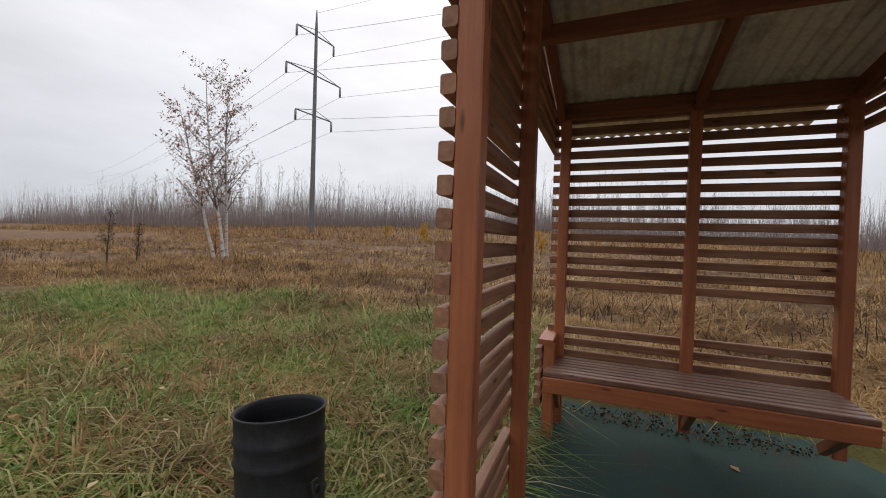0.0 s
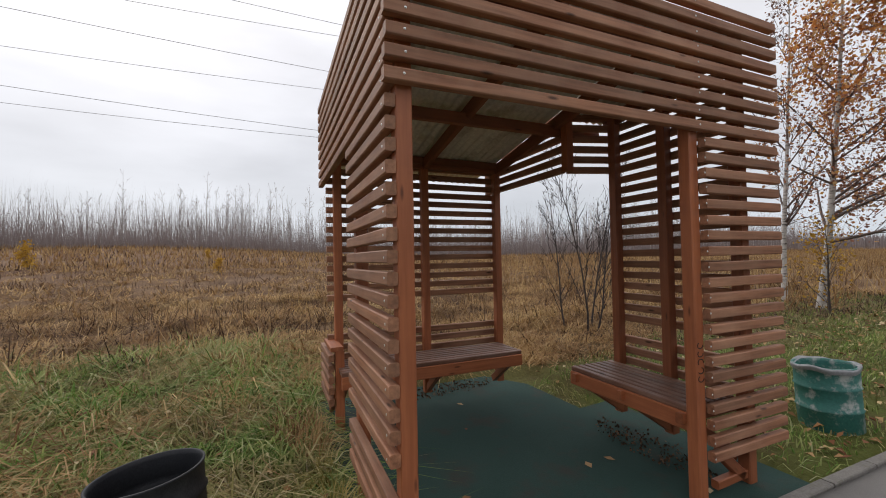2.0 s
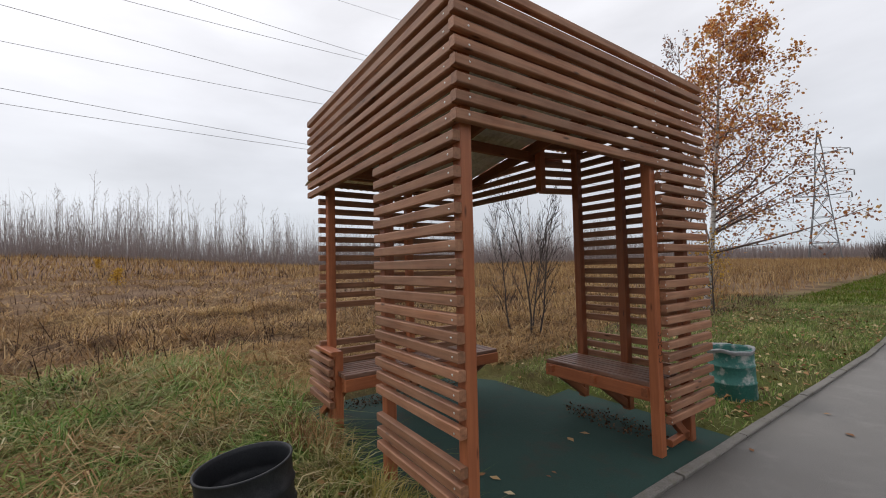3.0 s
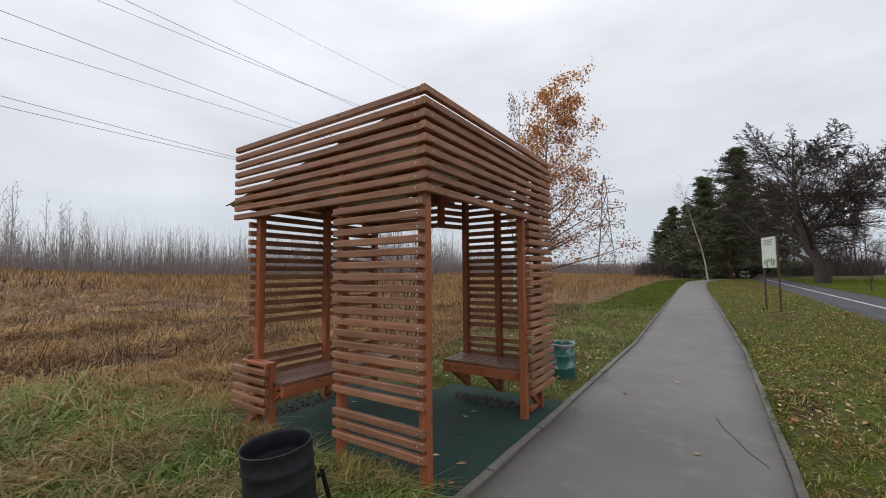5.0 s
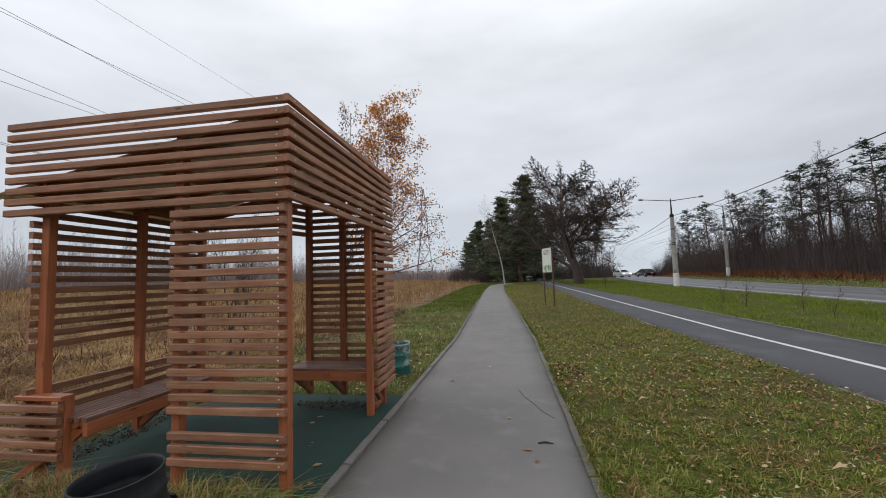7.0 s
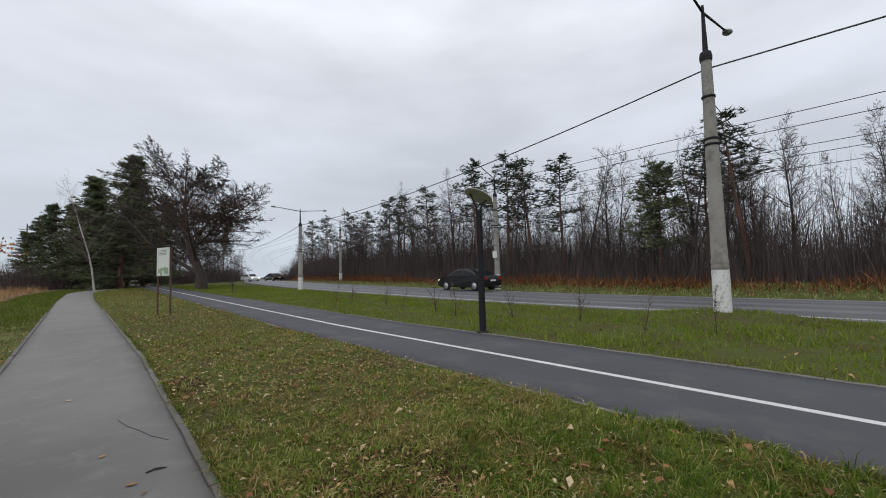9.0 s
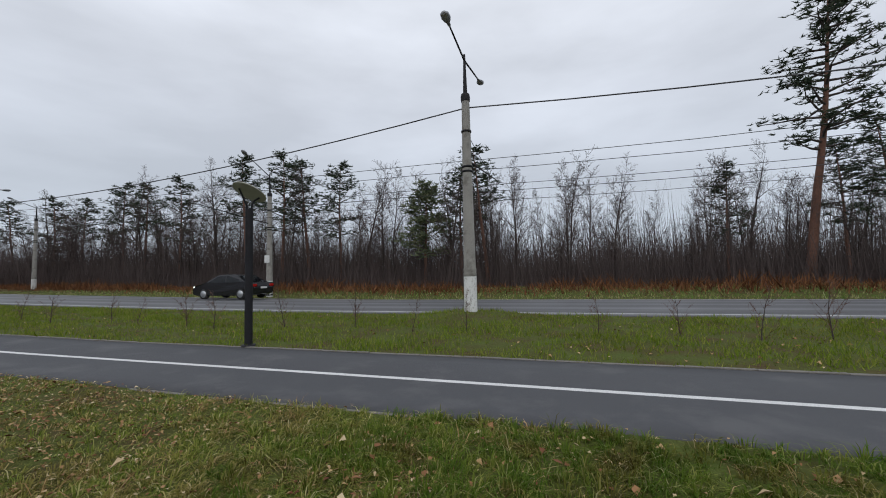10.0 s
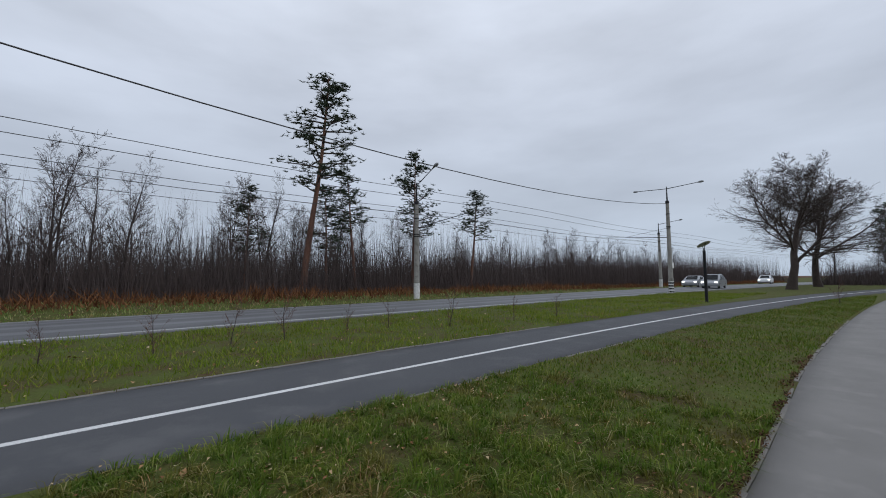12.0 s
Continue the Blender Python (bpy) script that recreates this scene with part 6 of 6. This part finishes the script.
tussocks("dry_grass", 7500, (-36, -11, -45, 45), 10, 0.45, 0.18, 0.55, 0.034, 3.4, M_STRAW, "tall dry tussocks across the brown field", lambda x, y: wave(0.25 * x + 1, 0.25 * y) > -0.6)
turf("dry_grass", 50000, (-80, -30, -95, 90), 0.25, 0.8, 0.10, 1.0, M_STRAW, "tall dry grass across the far field", None, True)
turf("dry_grass", 50000, (-40, -3.4, 8, 110), 0.3, 0.95, 0.035, 0.7, M_STRAW, "tall straw-coloured grass along the footpath", lambda x, y: x < path_x(y) - 3.9 + 0.5 * wave(x, y), True)
turf("dead_weeds", 34000, (-36, -4.8, -45, 45), 0.2, 0.70, 0.02, 0.8, M_WEED, "dark dead weed stems in the field", lambda x, y: wave(0.35 * x, 0.35 * y) > -0.1, True)
turf("dead_weeds", 14000, (-90, -30, -95, 90), 0.3, 0.9, 0.07, 0.6, M_WEED, "dark dead weed stems across the far field", None, True)
# grass hanging over the edge of the footpath
ey = rng.uniform(-9, 12, 5200)
ex = path_x(ey) + PATH_W + 0.075 + np.abs(rng.normal(0, 0.035, len(ey)))
ek = wave(1.3 * ey, 0.4 * ey) + 0.3 * (ey < -1) > rng.uniform(-0.9, 0.9, len(ey))
v, f = blades(rng, ex[ek], ey[ek], land(ex[ek], ey[ek]), rng.uniform(0.04, 0.11, ek.sum()), rng.uniform(0.004, 0.008, ek.sum()), 1.8, 0.55, math.pi + rng.normal(0, 0.7, ek.sum()))
stuff("edge_grass", v, f, M_LAWN, "grass hanging over the kerb of the footpath", "grass")


def tuft(x, y, n, r, hmin, hmax, material, label):
    a, q = rng.uniform(0, 6.28, n), r * np.sqrt(rng.random(n))
    xx, yy = x + q * np.cos(a) * 1.6, y + q * np.sin(a) * 0.7
    v, f = blades(rng, xx, yy, land(xx, yy), rng.uniform(hmin, hmax, n), rng.uniform(0.004, 0.009, n), 1.3)
    stuff("grass_tuft", v, f, material, label, "grass")


tussocks("edge_grass", 620, (-5.2, 0.1, -7.0, -0.75), 20, 0.17, 0.16, 0.42, 0.011, 3.4, M_STRAW, "long pale straw lying tangled over the green grass", near(-0.6, -1.8, 8.0, 2.0, 0.3), 1.6)
turf("edge_grass", 9000, (-6.5, -1.2, -8.5, -0.6), 0.06, 0.20, 0.008, 3.0, M_WEED, "dark matted dead grass in hollows of the turf", lambda x, y: wave(0.9 * x + 2, 0.9 * y) < -0.35)
tuft(-0.36, -0.16, 420, 0.24, 0.12, 0.30, M_GOLD, "long yellowing grass tuft at the foot of the screen")
tuft(-0.95, -0.22, 160, 0.14, 0.10, 0.24, M_GOLD, "long yellowing grass at the foot of the screen")
tuft(-1.55, -0.25, 260, 0.20, 0.10, 0.32, M_STRAW, "straw-coloured grass tuft by the arm rest")
tuft(-1.9, -0.35, 220, 0.25, 0.10, 0.30, M_STRAW, "straw-coloured grass tuft by the arm rest")

# ---- fallen leaves and litter ----


def fallen(n, box, size, keep=None, lift=0.05, label="fallen birch leaves scattered on the grass"):
    x, y = scatter(n, *box)
    if keep is not None:
        k = keep(x, y)
        x, y = x[k], y[k]
    p = np.stack([x, y, land(x, y) + rng.uniform(0.3, 1.0, len(x)) * lift], 1)
    m = len(x)
    a = rng.uniform(0, 6.28, m)
    d = np.stack([np.cos(a), np.sin(a), rng.normal(0, 0.25, m)], 1)
    e = np.stack([-np.sin(a), np.cos(a), rng.normal(0, 0.25, m)], 1)
    s = size * rng.uniform(0.5, 1.3, m)[:, None]
    up = np.array([[0, 0, 1.0]]) * s * rng.uniform(0.05, 0.35, m)[:, None]
    v = np.stack([p - d * s * 0.5, p + e * s * 0.34 + up, p + d * s * 0.55, p - e * s * 0.34 + up], 1).reshape(-1, 3)
    stuff("fallen_leaves", v, np.arange(4 * m).reshape(-1, 4), M_LITTER, label, "leaves")


fallen(4200, (2.0, 5.4, -8, 9), 0.034, lambda x, y: rng.random(len(x)) < 0.35 + 0.65 * (wave(0.9 * x, 0.9 * y) > 0))
fallen(3600, (2.0, 5.5, 2.5, 16), 0.046, None, 0.06)
fallen(2200, (2.0, 5.6, 14, 45), 0.07, None, 0.08)
fallen(1600, (-3.2, 0.15, 2.4, 12), 0.06)
fallen(650, (-4, 0.1, -5, -0.2), 0.055, None, 0.12)
fallen(3000, (2.0, 5.3, -1.8, 5), 0.036, lambda x, y: wave(0.8 * x + 1, 0.8 * y) > -0.2, 0.05)
fallen(190, (2.0, 5.3, -5, 6), 0.065, None, 0.06, "large curled brown leaves lying on the lawn")
fallen(700, (8.2, 14.5, -25, 30), 0.07)
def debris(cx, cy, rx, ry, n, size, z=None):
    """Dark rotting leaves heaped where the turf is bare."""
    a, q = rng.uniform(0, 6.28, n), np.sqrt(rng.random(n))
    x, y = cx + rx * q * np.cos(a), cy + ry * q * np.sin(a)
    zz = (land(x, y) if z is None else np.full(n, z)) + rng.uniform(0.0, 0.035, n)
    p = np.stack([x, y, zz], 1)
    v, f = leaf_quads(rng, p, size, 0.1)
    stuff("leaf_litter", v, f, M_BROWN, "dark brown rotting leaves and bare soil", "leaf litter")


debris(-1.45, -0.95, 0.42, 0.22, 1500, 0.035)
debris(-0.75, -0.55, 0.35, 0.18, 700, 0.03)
debris(-3.3, -2.9, 0.7, 0.4, 900, 0.05)
debris(-5.2, -4.6, 1.1, 0.6, 1500, 0.07)
debris(3.0, -0.35, 0.55, 0.5, 1300, 0.03)
debris(3.45, -1.8, 0.25, 0.2, 320, 0.03)
debris(3.2, -5.0, 0.35, 0.5, 700, 0.03)
debris(3.1, -4.2, 0.2, 0.35, 420, 0.03)
for k in range(9):
    debris(2.14 + 0.05 * (k % 3), -7.2 + 0.85 * k, 0.06 + 0.03 * (k % 2), 0.30 + 0.08 * (k % 3), 170, 0.026)
for k in range(16):
    yy = -3.9 - 0.62 * k
    debris(float(path_x(yy)) + PATH_W - 0.02 + 0.05 * math.sin(2.3 * k), yy, 0.10 + 0.05 * (k % 3), 0.24 + 0.06 * (k % 2), 240, 0.026)
debris(2.35, 3.7, 0.3, 0.5, 420, 0.025)
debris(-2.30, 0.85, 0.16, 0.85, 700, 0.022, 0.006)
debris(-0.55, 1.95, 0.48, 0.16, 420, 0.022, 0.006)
# leaves blown on to the pad and the path
m = 30
px = np.concatenate([rng.uniform(-2.2, 0.1, 14), rng.uniform(0.3, 2.0, 16)])
py = np.concatenate([rng.uniform(0.0, 1.9, 14), rng.uniform(-5, 9, 16)])
p = np.stack([px, py, np.full(m, 0.010)], 1)
a = rng.uniform(0, 6.28, m)
d, e2 = np.stack([np.cos(a), np.sin(a), 0 * a], 1), np.stack([-np.sin(a), np.cos(a), 0 * a], 1)
s = rng.uniform(0.015, 0.045, m)[:, None]
v = np.stack([p - d * s, p + e2 * s * 0.6 + (0, 0, 0.004), p + d * s, p - e2 * s * 0.6 + (0, 0, 0.004)], 1).reshape(-1, 3)
stuff("fallen_leaves", v, np.arange(4 * m).reshape(-1, 4), M_LITTER, "a few pale leaves blown on to the pad and footpath", "leaves")

twig = thing("twig", pose(1.80, 1.08, 0.006), "dark broken twig lying on the footpath", "twig", me=tube_mesh("twig", [(-0.06, 0, 0, 0.0, 0.015, 0.005, 0.006, 0.008), (0.0, 0.015, 0.005, 0.07, 0.0, 0, 0.008, 0.004), (0.01, 0.013, 0.004, 0.035, 0.04, 0.0, 0.005, 0.002)], 6), material=M_BARK)
crack = [(1.62, 2.75), (1.68, 2.45), (1.77, 2.20), (1.84, 1.95), (1.95, 1.72)]
thing("path_crack", Matrix.Identity(4), "thin dark crack across the footpath asphalt", "crack", kind="structure",
      me=tube_mesh("path_crack", [(*a, 0.0005, *b, 0.0005, 0.005, 0.005) for a, b in zip(crack, crack[1:])], 4), material=M_BIKE)

# ---- kerbstones, last ----
kerb_line("kerb", "low pale concrete kerb along the pavilion side of the footpath", path_x, -1, PATH_W, -8, 22, 0.5, 0.07, 0.022, 0.004)
kerb_line("kerb", "low pale concrete kerb along the lawn side of the footpath", path_x, 1, PATH_W, -1.0, 22, 0.5, 0.06, 0.018, 0.006)
kerb_line("kerb", "broken concrete kerb sunk in soil along the footpath", path_x, 1, PATH_W, -22, -1.0, 0.5, 0.05, 0.004, 0.014)
kerb_line("kerb", "sunken concrete kerb along the cycle path", bike_x, 1, BIKE_W, -14, 24, 1.0, 0.08, 0.015, 0.006)
kerb_line("kerb", "sunken concrete kerb along the cycle path", bike_x, -1, BIKE_W, -14, 24, 1.0, 0.06, 0.008, 0.008)
